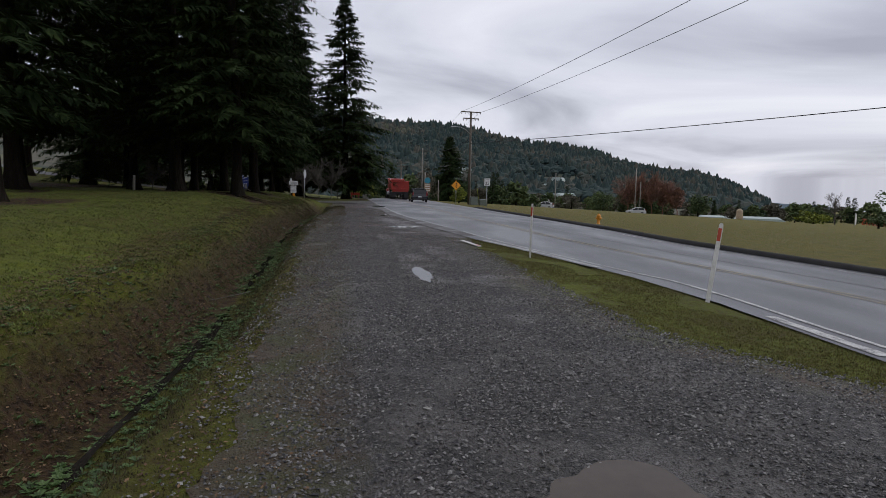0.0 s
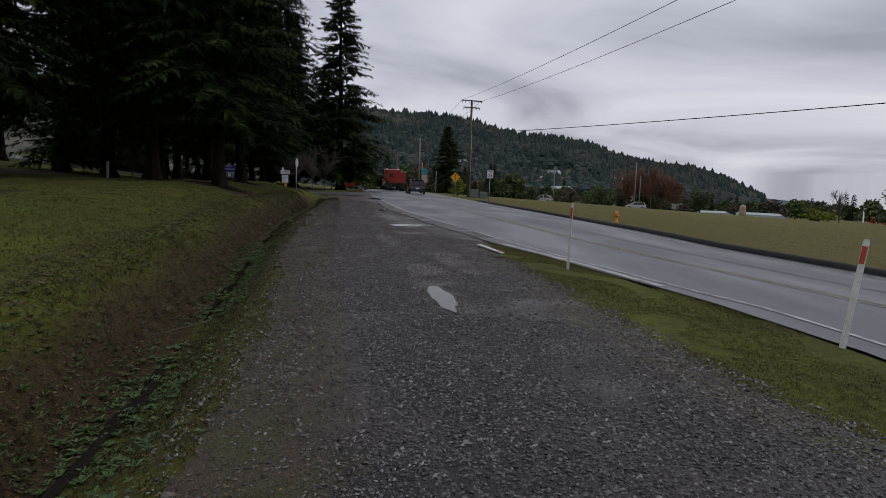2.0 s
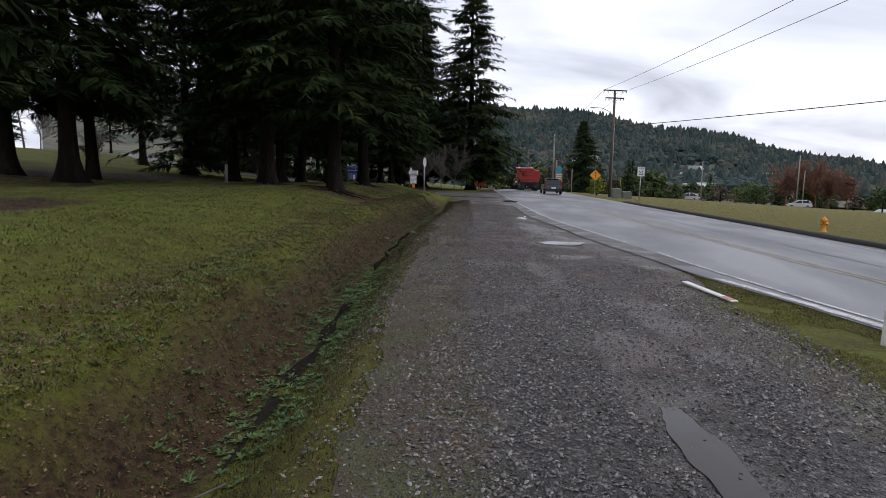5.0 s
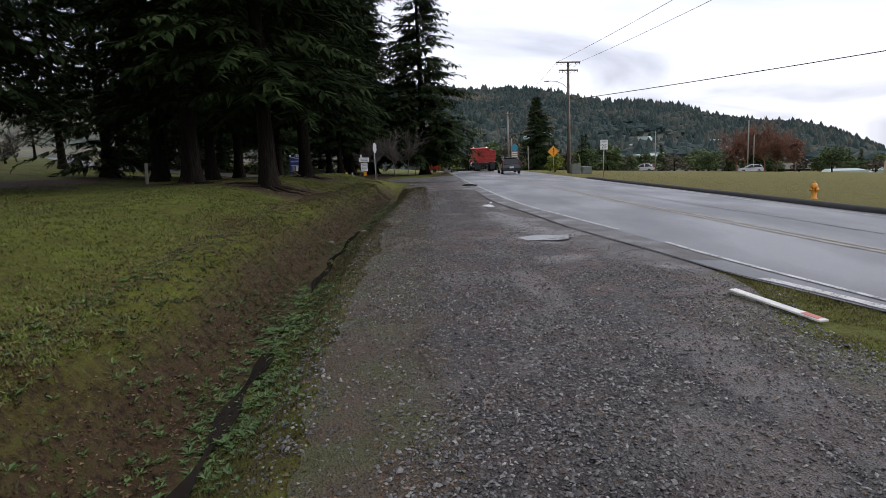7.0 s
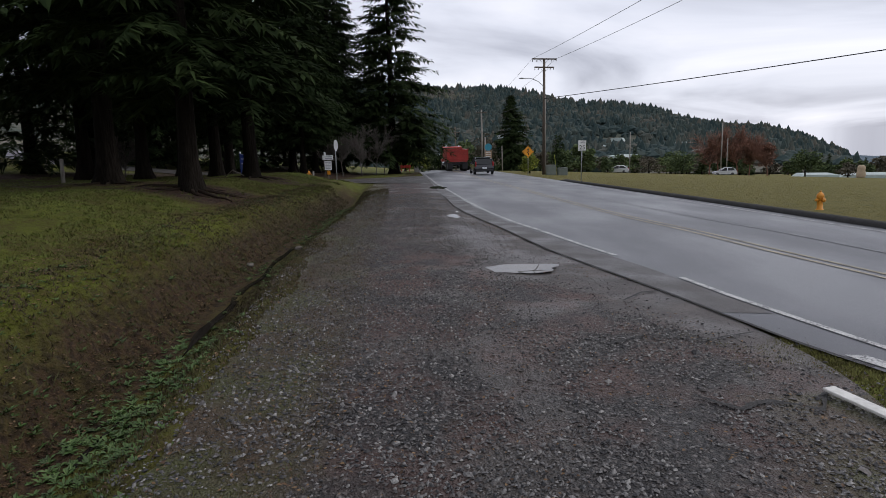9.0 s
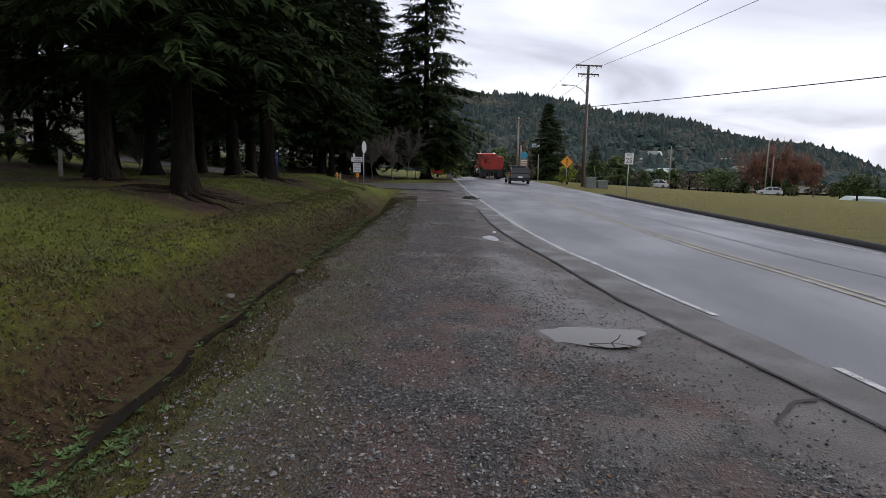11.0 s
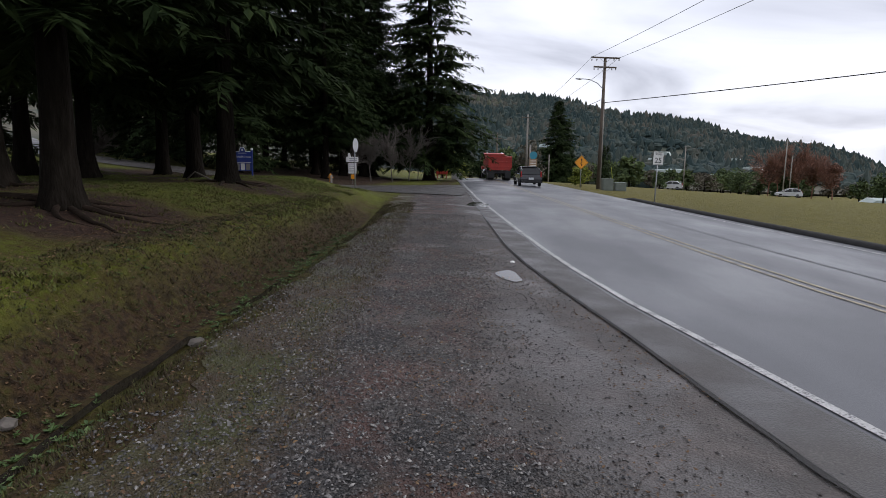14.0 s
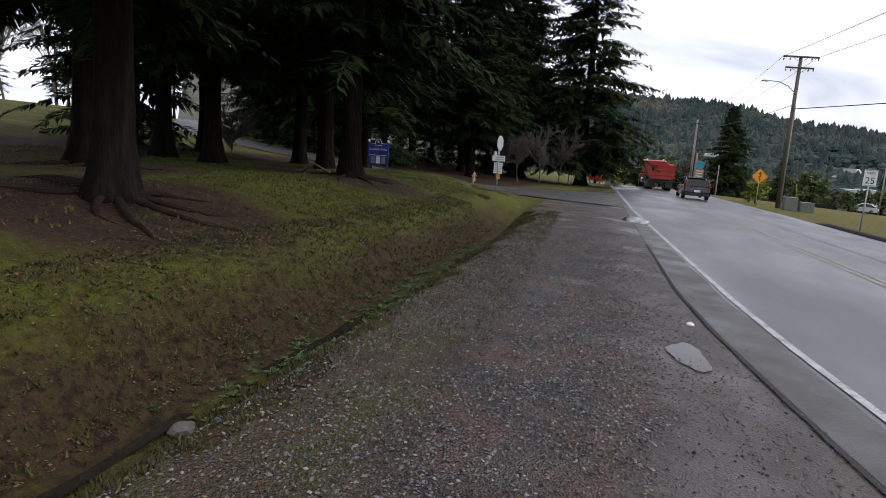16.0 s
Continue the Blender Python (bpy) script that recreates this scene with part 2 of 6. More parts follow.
    t.links.new(tarred.outputs["Fac"], ts.inputs[0])
    t.links.new(grit.outputs[0], ts.inputs[1])
    tm = node(t, "ShaderNodeMapRange")
    tm.inputs[1].default_value, tm.inputs[2].default_value, tm.inputs[4].default_value = 0.75, 1.3, 0.9
    t.links.new(ts.outputs[0], tm.inputs[0])
    speck = tex("ShaderNodeTexNoise", 70)
    old = node(t, "ShaderNodeValToRGB")
    oe = old.color_ramp.elements
    oe[0].position, oe[0].color = 0.3, rgba((0.026, 0.022, 0.020))
    oe[1].position, oe[1].color = 0.7, rgba((0.115, 0.10, 0.092))
    oe.new(0.5).color = rgba((0.055, 0.047, 0.042))
    om = node(t, "ShaderNodeMix", data_type="FLOAT")
    om.inputs[0].default_value = 0.5
    t.links.new(speck.outputs[0], om.inputs[2])
    t.links.new(patch.outputs[0], om.inputs[3])
    t.links.new(om.outputs[0], old.inputs[0])
    tar = node(t, "ShaderNodeMix", data_type="RGBA")
    t.links.new(tm.outputs[0], tar.inputs[0])
    t.links.new(over.outputs[2], tar.inputs[6])
    t.links.new(old.outputs[0], tar.inputs[7])
    t.links.new(tar.outputs[2], b.inputs["Base Color"])
    flat = node(t, "ShaderNodeMapRange")
    flat.inputs[3].default_value, flat.inputs[4].default_value = 0.9, 0.3
    t.links.new(tm.outputs[0], flat.inputs[0])
    rr = node(t, "ShaderNodeMapRange")
    rr.inputs[3].default_value, rr.inputs[4].default_value = 0.62, 0.32
    t.links.new(k.outputs[0], rr.inputs[0])
    t.links.new(rr.outputs[0], b.inputs["Roughness"])
    hsum = node(t, "ShaderNodeMath", operation="MULTIPLY_ADD")
    t.links.new(cells.outputs["Distance"], hsum.inputs[0])
    hsum.inputs[1].default_value = -1.0
    t.links.new(small.outputs["Distance"], hsum.inputs[2])
    bu = node(t, "ShaderNodeBump")
    bu.inputs["Strength"].default_value, bu.inputs["Distance"].default_value = 0.9, 0.02
    t.links.new(flat.outputs[0], bu.inputs["Strength"])
    t.links.new(hsum.outputs[0], bu.inputs["Height"])
    t.links.new(bu.outputs[0], b.inputs["Normal"])
    return m


M_GRAVEL = gravel_material()
M_STONE = surface("gravel_stone", [(0.12, (0.020, 0.020, 0.021)), (0.34, (0.052, 0.050, 0.051)), (0.5, (0.090, 0.078, 0.070)), (0.62, (0.105, 0.102, 0.102)), (0.8, (0.165, 0.158, 0.15)), (0.97, (0.32, 0.31, 0.29))], scale=9, fine=80, rough=0.35, rough2=0.6,
                  bump=0.3, per_island=0.8)
M_APRON = surface("old_tarmac", [(0.3, (0.028, 0.026, 0.025)), (0.46, (0.052, 0.048, 0.046)), (0.58, (0.074, 0.068, 0.064)), (0.72, (0.13, 0.12, 0.112))], scale=1.4, fine=75, fine_mix=0.55, rough=0.35, rough2=0.65,
                  bump=0.5, bump_scale=70, bump_dist=0.012)
M_MUDDY = surface("muddy_puddle_water", [(0.3, (0.060, 0.047, 0.038)), (0.7, (0.085, 0.068, 0.055))], scale=1.5, fine=12, rough=0.1, bump=0.03, spec=0.14)
M_PUDDLE = surface("puddle_water", [(0.3, (0.012, 0.010, 0.008)), (0.7, (0.03, 0.026, 0.022))], scale=1.5, fine=12, rough=0.05, bump=0.03, spec=0.26)
M_PAINT = surface("worn_white_paint", [(0.40, (0.10, 0.10, 0.105)), (0.49, (0.40, 0.40, 0.39)), (0.68, (0.58, 0.58, 0.56))], scale=5, fine=45, fine_mix=0.55, rough=0.55, bump=0.2)
M_YELLOW = surface("worn_yellow_paint", [(0.38, (0.10, 0.097, 0.09)), (0.5, (0.30, 0.25, 0.16)), (0.68, (0.44, 0.38, 0.25))], scale=3, fine=40, fine_mix=0.55, rough=0.5, bump=0.2)
M_SEAM = surface("worn_seam", [(0.42, (0.07, 0.073, 0.08)), (0.6, (0.17, 0.17, 0.175))], scale=1.2, fine=30, fine_mix=0.5, rough=0.4, bump=0.1)
M_TAR = surface("tar_joint", [(0.3, (0.008, 0.008, 0.008)), (0.7, (0.022, 0.02, 0.018))], scale=6, fine=60, rough=0.7, bump=0.6)
M_TARKERB = surface("asphalt_kerb", [(0.3, (0.012, 0.012, 0.012)), (0.7, (0.035, 0.033, 0.032))], scale=3, fine=50, rough=0.8, bump=0.6)
M_GALV = plain("galvanised_steel", (0.36, 0.37, 0.38), rough=0.45, metal=0.6)
M_SIGNBACK = plain("bare_aluminium_sign", (0.42, 0.43, 0.44), rough=0.5, metal=0.4)
M_WHITE = plain("white_paint", (0.72, 0.72, 0.70), rough=0.5)
M_POST = surface("weathered_white_plastic", [(0.3, (0.42, 0.41, 0.38)), (0.6, (0.66, 0.65, 0.61))], scale=5, fine=30, rough=0.5, bump=0.05)
M_RED = plain("red_reflector", (0.38, 0.05, 0.02), rough=0.3)
M_ORANGE = plain("hydrant_yellow_paint", (0.62, 0.25, 0.025), rough=0.45)
M_SIGNYEL = plain("amber_sign_sheeting", (0.75, 0.30, 0.015), rough=0.4)
M_BLACK = plain("black_paint", (0.012, 0.012, 0.013), rough=0.45)
M_BLUE = plain("blue_sign_board", (0.012, 0.035, 0.22), rough=0.45)
M_TEAL = plain("teal_street_sign", (0.03, 0.24, 0.34), rough=0.4)
M_BROWNSIGN = plain("brown_tan_sign", (0.30, 0.20, 0.12), rough=0.5)
M_WOODPOLE = surface("creosoted_pole", [(0.3, (0.055, 0.042, 0.032)), (0.7, (0.15, 0.12, 0.095))], scale=2, fine=25, rough=0.85, bump=0.5, stretch=(3, 3, 0.3))
M_PALEPOLE = surface("pale_weathered_pole", [(0.3, (0.16, 0.14, 0.12)), (0.7, (0.30, 0.28, 0.25))], scale=2, fine=25, rough=0.85, bump=0.4, stretch=(3, 3, 0.3))
M_CABLE = plain("black_cable", (0.015, 0.015, 0.016), rough=0.6)
M_PORCELAIN = plain("grey_insulator", (0.20, 0.19, 0.18), rough=0.3)
M_BOX = plain("green_grey_cabinet", (0.13, 0.15, 0.13), rough=0.6)
M_CONCRETE = surface("concrete", [(0.3, (0.22, 0.21, 0.2)), (0.7, (0.38, 0.37, 0.35))], scale=3, fine=30, rough=0.9, bump=0.3)
M_TRUCKRED = surface("dusty_red_paint", [(0.3, (0.26, 0.024, 0.017)), (0.6, (0.44, 0.042, 0.030)), (0.72, (0.36, 0.09, 0.07))], scale=1.2, fine=14, rough=0.4, rough2=0.65, bump=0.1)
M_RUBBER = plain("tyre_rubber", (0.014, 0.014, 0.014), rough=0.85)
M_CHROME = plain("polished_metal", (0.55, 0.55, 0.56), rough=0.25, metal=0.9)
M_CHASSIS = plain("black_chassis", (0.02, 0.02, 0.021), rough=0.6)
M_CARBLACK = plain("black_car_paint", (0.008, 0.009, 0.012), rough=0.12, spec=0.6)
M_CARWHITE = plain("silver_car_paint", (0.46, 0.47, 0.48), rough=0.25)
M_GLASS = plain("dark_car_glass", (0.012, 0.014, 0.015), rough=0.08, spec=0.4)
M_TAIL = plain("tail_lamp_lens", (0.35, 0.02, 0.02), rough=0.15)
M_PLATE = plain("number_plate", (0.6, 0.62, 0.64), rough=0.4)
M_ROOF = plain("pale_metal_roof", (0.34, 0.40, 0.38), rough=0.6)
M_WALL = plain("pale_house_wall", (0.55, 0.53, 0.49), rough=0.8)
M_LEAF = surface("weed_leaf", [(0.25, (0.028, 0.046, 0.012)), (0.5, (0.052, 0.102, 0.022)), (0.72, (0.105, 0.165, 0.048))], scale=3, fine=20, rough=0.55, bump=0.1, per_island=0.3)
M_BLADE = surface("grass_blade", [(0.25, (0.095, 0.066, 0.022)), (0.38, (0.074, 0.074, 0.014)), (0.55, (0.088, 0.112, 0.015)), (0.75, (0.140, 0.185, 0.026))], scale=0.45, fine=4, rough=0.7, bump=0, per_island=0.3)
M_DRYBLADE = surface("dry_blade", [(0.3, (0.08, 0.066, 0.024)), (0.5, (0.13, 0.105, 0.035)), (0.72, (0.19, 0.155, 0.06))], scale=0.5, fine=4, rough=0.8, bump=0, per_island=0.35)
M_BANKBLADE = surface("bank_blade", [(0.28, (0.030, 0.020, 0.010)), (0.45, (0.058, 0.040, 0.018)), (0.58, (0.050, 0.052, 0.014)), (0.75, (0.085, 0.095, 0.022))], scale=0.8, fine=4, rough=0.85, bump=0, per_island=0.4)
M_VERGEBLADE = surface("verge_blade", [(0.28, (0.060, 0.050, 0.016)), (0.5, (0.095, 0.092, 0.020)), (0.72, (0.145, 0.145, 0.034))], scale=0.7, fine=4, rough=0.85, bump=0, per_island=0.4)
M_DEADLEAF = surface("dead_leaf", [(0.3, (0.045, 0.024, 0.012)), (0.5, (0.10, 0.055, 0.026)), (0.72, (0.19, 0.12, 0.06))], scale=2, fine=9, rough=0.7, bump=0, per_island=0.5)
M_BARE = surface("bare_twig", [(0.3, (0.055, 0.048, 0.042)), (0.7, (0.13, 0.115, 0.10))], scale=2, fine=9, rough=0.9, bump=0.2)
M_REDTWIG = surface("red_brown_twig", [(0.3, (0.10, 0.058, 0.042)), (0.7, (0.26, 0.125, 0.085))], scale=0.3, fine=3, rough=0.9, bump=0, per_island=0.4)
M_BROADLEAF = surface("broad_leaf", [(0.3, (0.03, 0.05, 0.018)), (0.5, (0.055, 0.085, 0.026)), (0.72, (0.10, 0.13, 0.04))], scale=0.4, fine=3, rough=0.8, bump=0, per_island=0.35, per_object=0.2)
M_LIME = surface("yellow_green_leaf", [(0.3, (0.07, 0.09, 0.012)), (0.5, (0.15, 0.18, 0.02)), (0.72, (0.25, 0.27, 0.035))], scale=0.6, fine=4, rough=0.8, bump=0, per_island=0.35)
M_GREYBUSH = surface("grey_brown_bush", [(0.3, (0.05, 0.045, 0.032)), (0.5, (0.09, 0.08, 0.056)), (0.72, (0.14, 0.125, 0.09))], scale=0.5, fine=4, rough=0.9, bump=0, per_island=0.35)
M_HILL = surface("hillside_cover", [(0.34, (0.03, 0.046, 0.036)), (0.45, (0.055, 0.065, 0.045)), (0.54, (0.10, 0.09, 0.066)), (0.66, (0.115, 0.13, 0.065))], scale=0.011, fine=0.09, fine_mix=0.4,
                 rough=1.0, bump=0)
# wooded ridge, the blue of distance haze put into the base colour
M_HAZY_RIDGE = surface("hazy_far_hillside", [(0.36, (0.045, 0.075, 0.10)), (0.66, (0.075, 0.11, 0.135))], scale=0.006, fine=0.05, rough=1.0, bump=0)
# stops shifted bluish and low in contrast: aerial haze put into the colour
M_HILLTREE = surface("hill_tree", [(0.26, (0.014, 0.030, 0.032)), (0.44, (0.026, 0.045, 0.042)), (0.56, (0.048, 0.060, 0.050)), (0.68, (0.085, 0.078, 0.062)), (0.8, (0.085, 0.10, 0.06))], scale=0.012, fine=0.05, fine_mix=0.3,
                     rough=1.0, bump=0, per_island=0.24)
M_ROCK = plain("brown_grey_rock", (0.13, 0.115, 0.10), rough=0.85, vary=0.3)
M_CARVED = plain("carved_pale_wood", (0.36, 0.28, 0.19), rough=0.8)


# ---- the lie of the land ----
def curve(rows):
    ys = np.array([r[1] for r in rows], float)
    xs = np.array([r[0] for r in rows], float)
    return lambda y: float(np.interp(y, ys, xs))


EDGE = curve([(13, -25), (8.6, -3), (7.2, 4), (6.85, 7), (6.7, 9), (6.4, 10.7), (5.8, 12), (5.1, 13.9), (4.35, 16), (3.72, 18), (3.33, 19.4), (2.93, 21.2), (2.45, 22.6), (1.84, 24.8), (1.45, 26.4), (1.06, 28.6),
              (0.74, 30.8), (0.32, 34.3), (-0.6, 42.4), (-1.25, 48), (-2.55, 62), (-3.9, 77), (-5.2, 90), (-10, 120), (-43, 200), (-103, 300)])
CENTRE = curve([(16.6, -25), (12.1, -3), (10.2, 6), (9.2, 10.5), (7.9, 14), (6.9, 17), (6.05, 20), (5.35, 23), (4.45, 28), (3.98, 32), (3.35, 39), (2.5, 48),
                (1.4, 60), (0.1, 75), (-1.3, 90), (-6, 120), (-39, 200), (-99, 300)])
KERB = curve([(21, -25), (17, -3), (14.4, 7), (12.4, 14), (10.4, 20), (9.45, 26), (8.9, 33), (8.25, 40), (7.3, 50), (6.4, 62), (5.2, 75), (3.7, 90), (-1, 120), (-34, 200), (-94, 300)])
CRACK = curve([(7.9, -3), (6.5, 5), (6.2, 8.5), (5.7, 11), (4.8, 13.5), (4.1, 15.5), (3.2, 17.6), (2.62, 19.6), (2.05, 21.3), (1.7, 22.4), (1.38, 23.8), (1.08, 25.2), (0.82, 26.4), (0.58, 27.6), (0.35, 28.8), (0.05, 30.8),
               (-0.3, 34.5), (-0.55, 37), (-1.5, 48), (-2.8, 62), (-4.15, 77), (-5.45, 90), (-10.3, 120), (-43.3, 200)])
GRASSL = curve([(0.7, -8), (0.3, 3), (0.0, 6), (-0.5, 10.7), (-1.2, 14.5), (-1.5, 18), (-1.9, 21.5), (-2.12, 24), (-2.4, 27), (-2.85, 31), (-3.85, 40), (-4.6, 46), (-5, 50)])
DITCH = curve([(-0.9, -10), (-1.05, 3), (-1.2, 6.5), (-1.6, 10), (-2.05, 14), (-2.38, 16.4), (-2.72, 19), (-2.95, 21.1), (-3.15, 23.6), (-3.3, 26), (-3.5, 29), (-3.72, 31.5), (-4.1, 36), (-4.7, 44), (-5.4, 60)])


def smooth(a, b, v):
    k = min(1.0, max(0.0, (v - a) / (b - a)))
    return k * k * (3 - 2 * k)


def base_z(y):
    return -0.03 * max(0.0, min(y, 92) - 25) - 0.05 * max(0.0, y - 92)


def ground_z(x, y):
    z = base_z(y)
    d = x - max(5.5 - 0.28 * y, -1.5)
    if d > 0:
        z -= 0.04 * min(d, 11) + 0.048 * min(120, max(0, d - 11))
    dd = DITCH(y) - x
    deep = 0.42 * (1 - smooth(36, 46, y))
    if dd > -0.9:
        z -= deep * (smooth(-0.9, -0.15, dd) - smooth(0.1, 1.0, dd))
        rise = 1 - smooth(44, 52, y)
        rise = max(rise, smooth(3, 14, dd) * 0.9)
        z += rise * (0.42 * smooth(0.1, 1.3, dd) + 0.45 * smooth(1.0, 4.0, dd))
        z += 0.085 * max(0, min(dd, 45) - 11) - 0.03 * max(0, dd - 50)
    return z


# ---- building helpers ----
def mesh_of(name, verts, faces, mats, smooth_shade=False, indices=None):
    me = bpy.data.meshes.new(name)
    me.from_pydata(verts, [], faces)
    for m in mats if isinstance(mats, (list, tuple)) else [mats]:
        me.materials.append(m)
    if smooth_shade:
        me.polygons.foreach_set("use_smooth", [True] * len(me.polygons))
    if indices is not None:
        me.polygons.foreach_set("material_index", indices)
    return me


def part(name, bm, mat, parent=None, label=""):
    """Links a bmesh as one mesh object under a thing or a part."""
    me = bpy.data.meshes.new(name)
    bm.to_mesh(me)
    bm.free()
    me.materials.append(mat)
    ob = new(name, me)
    ob.parent = parent
    return tagged(ob, label) if label else ob


def thing(name, m, label, category, group=""):
    ob = new(name)
    ob.matrix_world = m
    ob.empty_display_size = 0.2
    return tagged(ob, label, category, group)


def box(sx, sy, sz, at=(0, 0, 0), bevel=0.0, rot=None, seg=2):
    bm = bmesh.new()
    bmesh.ops.create_cube(bm, size=1.0)
    bmesh.ops.scale(bm, vec=(sx, sy, sz), verts=bm.verts)
    if bevel:
        bmesh.ops.bevel(bm, geom=bm.edges[:], offset=bevel, segments=seg, affect="EDGES", profile=0.5)
    m = Matrix.Translation(at) @ (rot if rot else Matrix())
    bmesh.ops.transform(bm, matrix=m, verts=bm.verts)
    return bm


def rod(a, b, r1, r2=None, seg=12, caps=True):
    a, b = Vector(a), Vector(b)
    bm = bmesh.new()
    bmesh.ops.create_cone(bm, segments=seg, radius1=r1, radius2=r1 if r2 is None else r2, depth=(b - a).length, cap_ends=caps)
    m = Matrix.Translation((a + b) / 2) @ (b - a).to_track_quat("Z", "Y").to_matrix().to_4x4()
    bmesh.ops.transform(bm, matrix=m, verts=bm.verts)
    for f in bm.faces:
        f.smooth = len(f.verts) == 4
    return bm


def lathe(profile, seg=16, axis_m=None):
    bm = bmesh.new()
    rings = []
    for r, z in profile:
        rings.append([bm.verts.new((r * math.cos(2 * math.pi * i / seg), r * math.sin(2 * math.pi * i / seg), z)) for i in range(seg)])
    for a, b in zip(rings[:-1], rings[1:]):
        for i in range(seg):
            bm.faces.new((a[i], a[(i + 1) % seg], b[(i + 1) % seg], b[i])).smooth = True
    bm.faces.new(rings[-1])
    bm.faces.new(rings[0][::-1])
    if axis_m:
        bmesh.ops.transform(bm, matrix=axis_m, verts=bm.verts)
    return bm


def plate(points, depth, m=None, bevel=0.0):
    """A flat outline in x, z given a thickness along y."""
    bm = bmesh.new()
    f = bm.faces.new([bm.verts.new((x, -depth / 2, z)) for x, z in points])
    r = bmesh.ops.extrude_face_region(bm, geom=[f])
    bmesh.ops.translate(bm, vec=(0, depth, 0), verts=[v for v in r["geom"] if isinstance(v, bmesh.types.BMVert)])
    bmesh.ops.recalc_face_normals(bm, faces=bm.faces[:])
    if bevel:
        bmesh.ops.bevel(bm, geom=bm.edges[:], offset=bevel, segments=2, affect="EDGES")
    if m:
        bmesh.ops.transform(bm, matrix=m, verts=bm.verts)
    return bm


def tube(points, r, seg=6):
    bm = bmesh.new()
    rings = []
    pts = [Vector(p) for p in points]
    for i, p in enumerate(pts):
        d = (pts[min(i + 1, len(pts) - 1)] - pts[max(i - 1, 0)]).normalized()
        q = d.to_track_quat("Z", "Y").to_matrix()
        rings.append([bm.verts.new(p + q @ Vector((r * math.cos(2 * math.pi * k / seg), r * math.sin(2 * math.pi * k / seg), 0))) for k in range(seg)])
    for a, b in zip(rings[:-1], rings[1:]):
        for i in range(seg):
            bm.faces.new((a[i], a[(i + 1) % seg], b[(i + 1) % seg], b[i])).smooth = True
    bm.faces.new(rings[-1])
    bm.faces.new(rings[0][::-1])
    return bm


def ngon(r, n, turn=0.0):
    return [(r * math.cos(turn + 2 * math.pi * i / n), r * math.sin(turn + 2 * math.pi * i / n)) for i in range(n)]


def lettering(name, text, size, mat, parent, m, depth=0.004, label=""):
    cu = bpy.data.curves.new(name, "FONT")
    cu.body, cu.size, cu.extrude, cu.align_x, cu.align_y = text, size, depth, "CENTER", "CENTER"
    tmp = bpy.data.objects.new(name, cu)
    me = bpy.data.meshes.new_from_object(tmp)
    bpy.data.objects.remove(tmp)
    me.materials.clear()
    me.materials.append(mat)
    ob = new(name, me)
    ob.parent = parent
    ob.matrix_basis = m
    return tagged(ob, label) if label else ob


def on_ground(x, y, rz=0, lift=0.0, lean_x=0, lean_y=0):
    return pose(x, y, ground_z(x, y) + lift, lean_x, lean_y, rz)


def steps(*stops):
    out = [stops[0][0]]
    for (a, _), (b, n) in zip(stops[:-1], stops[1:]):
        out += [a + (b - a) * (i + 1) / n for i in range(n)]
    return out


def grid(name, xs_of, ys, z_of, mat):
    verts, faces, n = [], [], 0
    for y in ys:
        row = xs_of(y)
        verts += [(x, y, z_of(x, y)) for x in row]
        n = len(row)
    for j in range(len(ys) - 1):
        for i in range(n - 1):
            a = j * n + i
            faces.append((a, a + 1, a + n + 1, a + n))
    return new(name, mesh_of(name, verts, faces, mat, True))


def rough(x, y, s, seed=0.0):
    return noise.noise(Vector((x * s, y * s, seed)))


# ---- ground, road, shoulder ----
TREES_AT = [(-6.4, 27.8), (-7.85, 36.6), (-10.2, 31.0), (-13.6, 43.5), (-9.8, 16.6)]


def in_drive(x, y, extra=0.0):
    c = DRIVE(x)
    return abs(y - c) < 2.8 + max(0.0, (x + 12) * 0.5) + extra and -75 < x < 0


DRIVE_ROWS = [(-80, 104), (-60, 92), (-46, 76), (-36, 64), (-28, 57), (-20, 53.5), (-13, 54), (-8, 56), (-4, 57), (2, 57)]


def DRIVE(x):
    return float(np.interp(x, [r[0] for r in DRIVE_ROWS], [r[1] for r in DRIVE_ROWS]))


def land(x, y):
    z = ground_z(x, y)
    if -14 < x - DITCH(y) < 0.9 and y < 46:
        z += 0.05 * rough(x, y, 0.7) + 0.035 * rough(x, y, 2.3, 4) + 0.02 * rough(x, y, 4.6, 7)
        dd = DITCH(y) - x
        if -0.5 < dd < 1.7 and y < 40:
            k = smooth(0.05, 0.4, dd) * (1 - smooth(0.9, 1.6, dd))
            z += k * (0.075 * rough(x, y, 2.9, 11) + 0.06 * rough(x, y, 5.5, 13) + 0.035 * rough(x, y, 10.0, 17))
    return z - (0.05 if CRACK(y) < x < KERB(y) and y < 130 else 0)


YS = steps((-60, 0), (-8, 10), (2, 25), (32, 330), (50, 90), (110, 60), (320, 30), (3200, 16))
ground = grid("ground", lambda y: [DITCH(y) + u for u in steps((-1500, 0), (-110, 10), (-16, 50), (-2.2, 36), (1.0, 52), (1.6, 6), (18, 50), (90, 36), (1600, 14))], YS, land, M_GROUND)
tagged(ground, "rolling park lawn and dry roadside field", "ground", kind="structure")


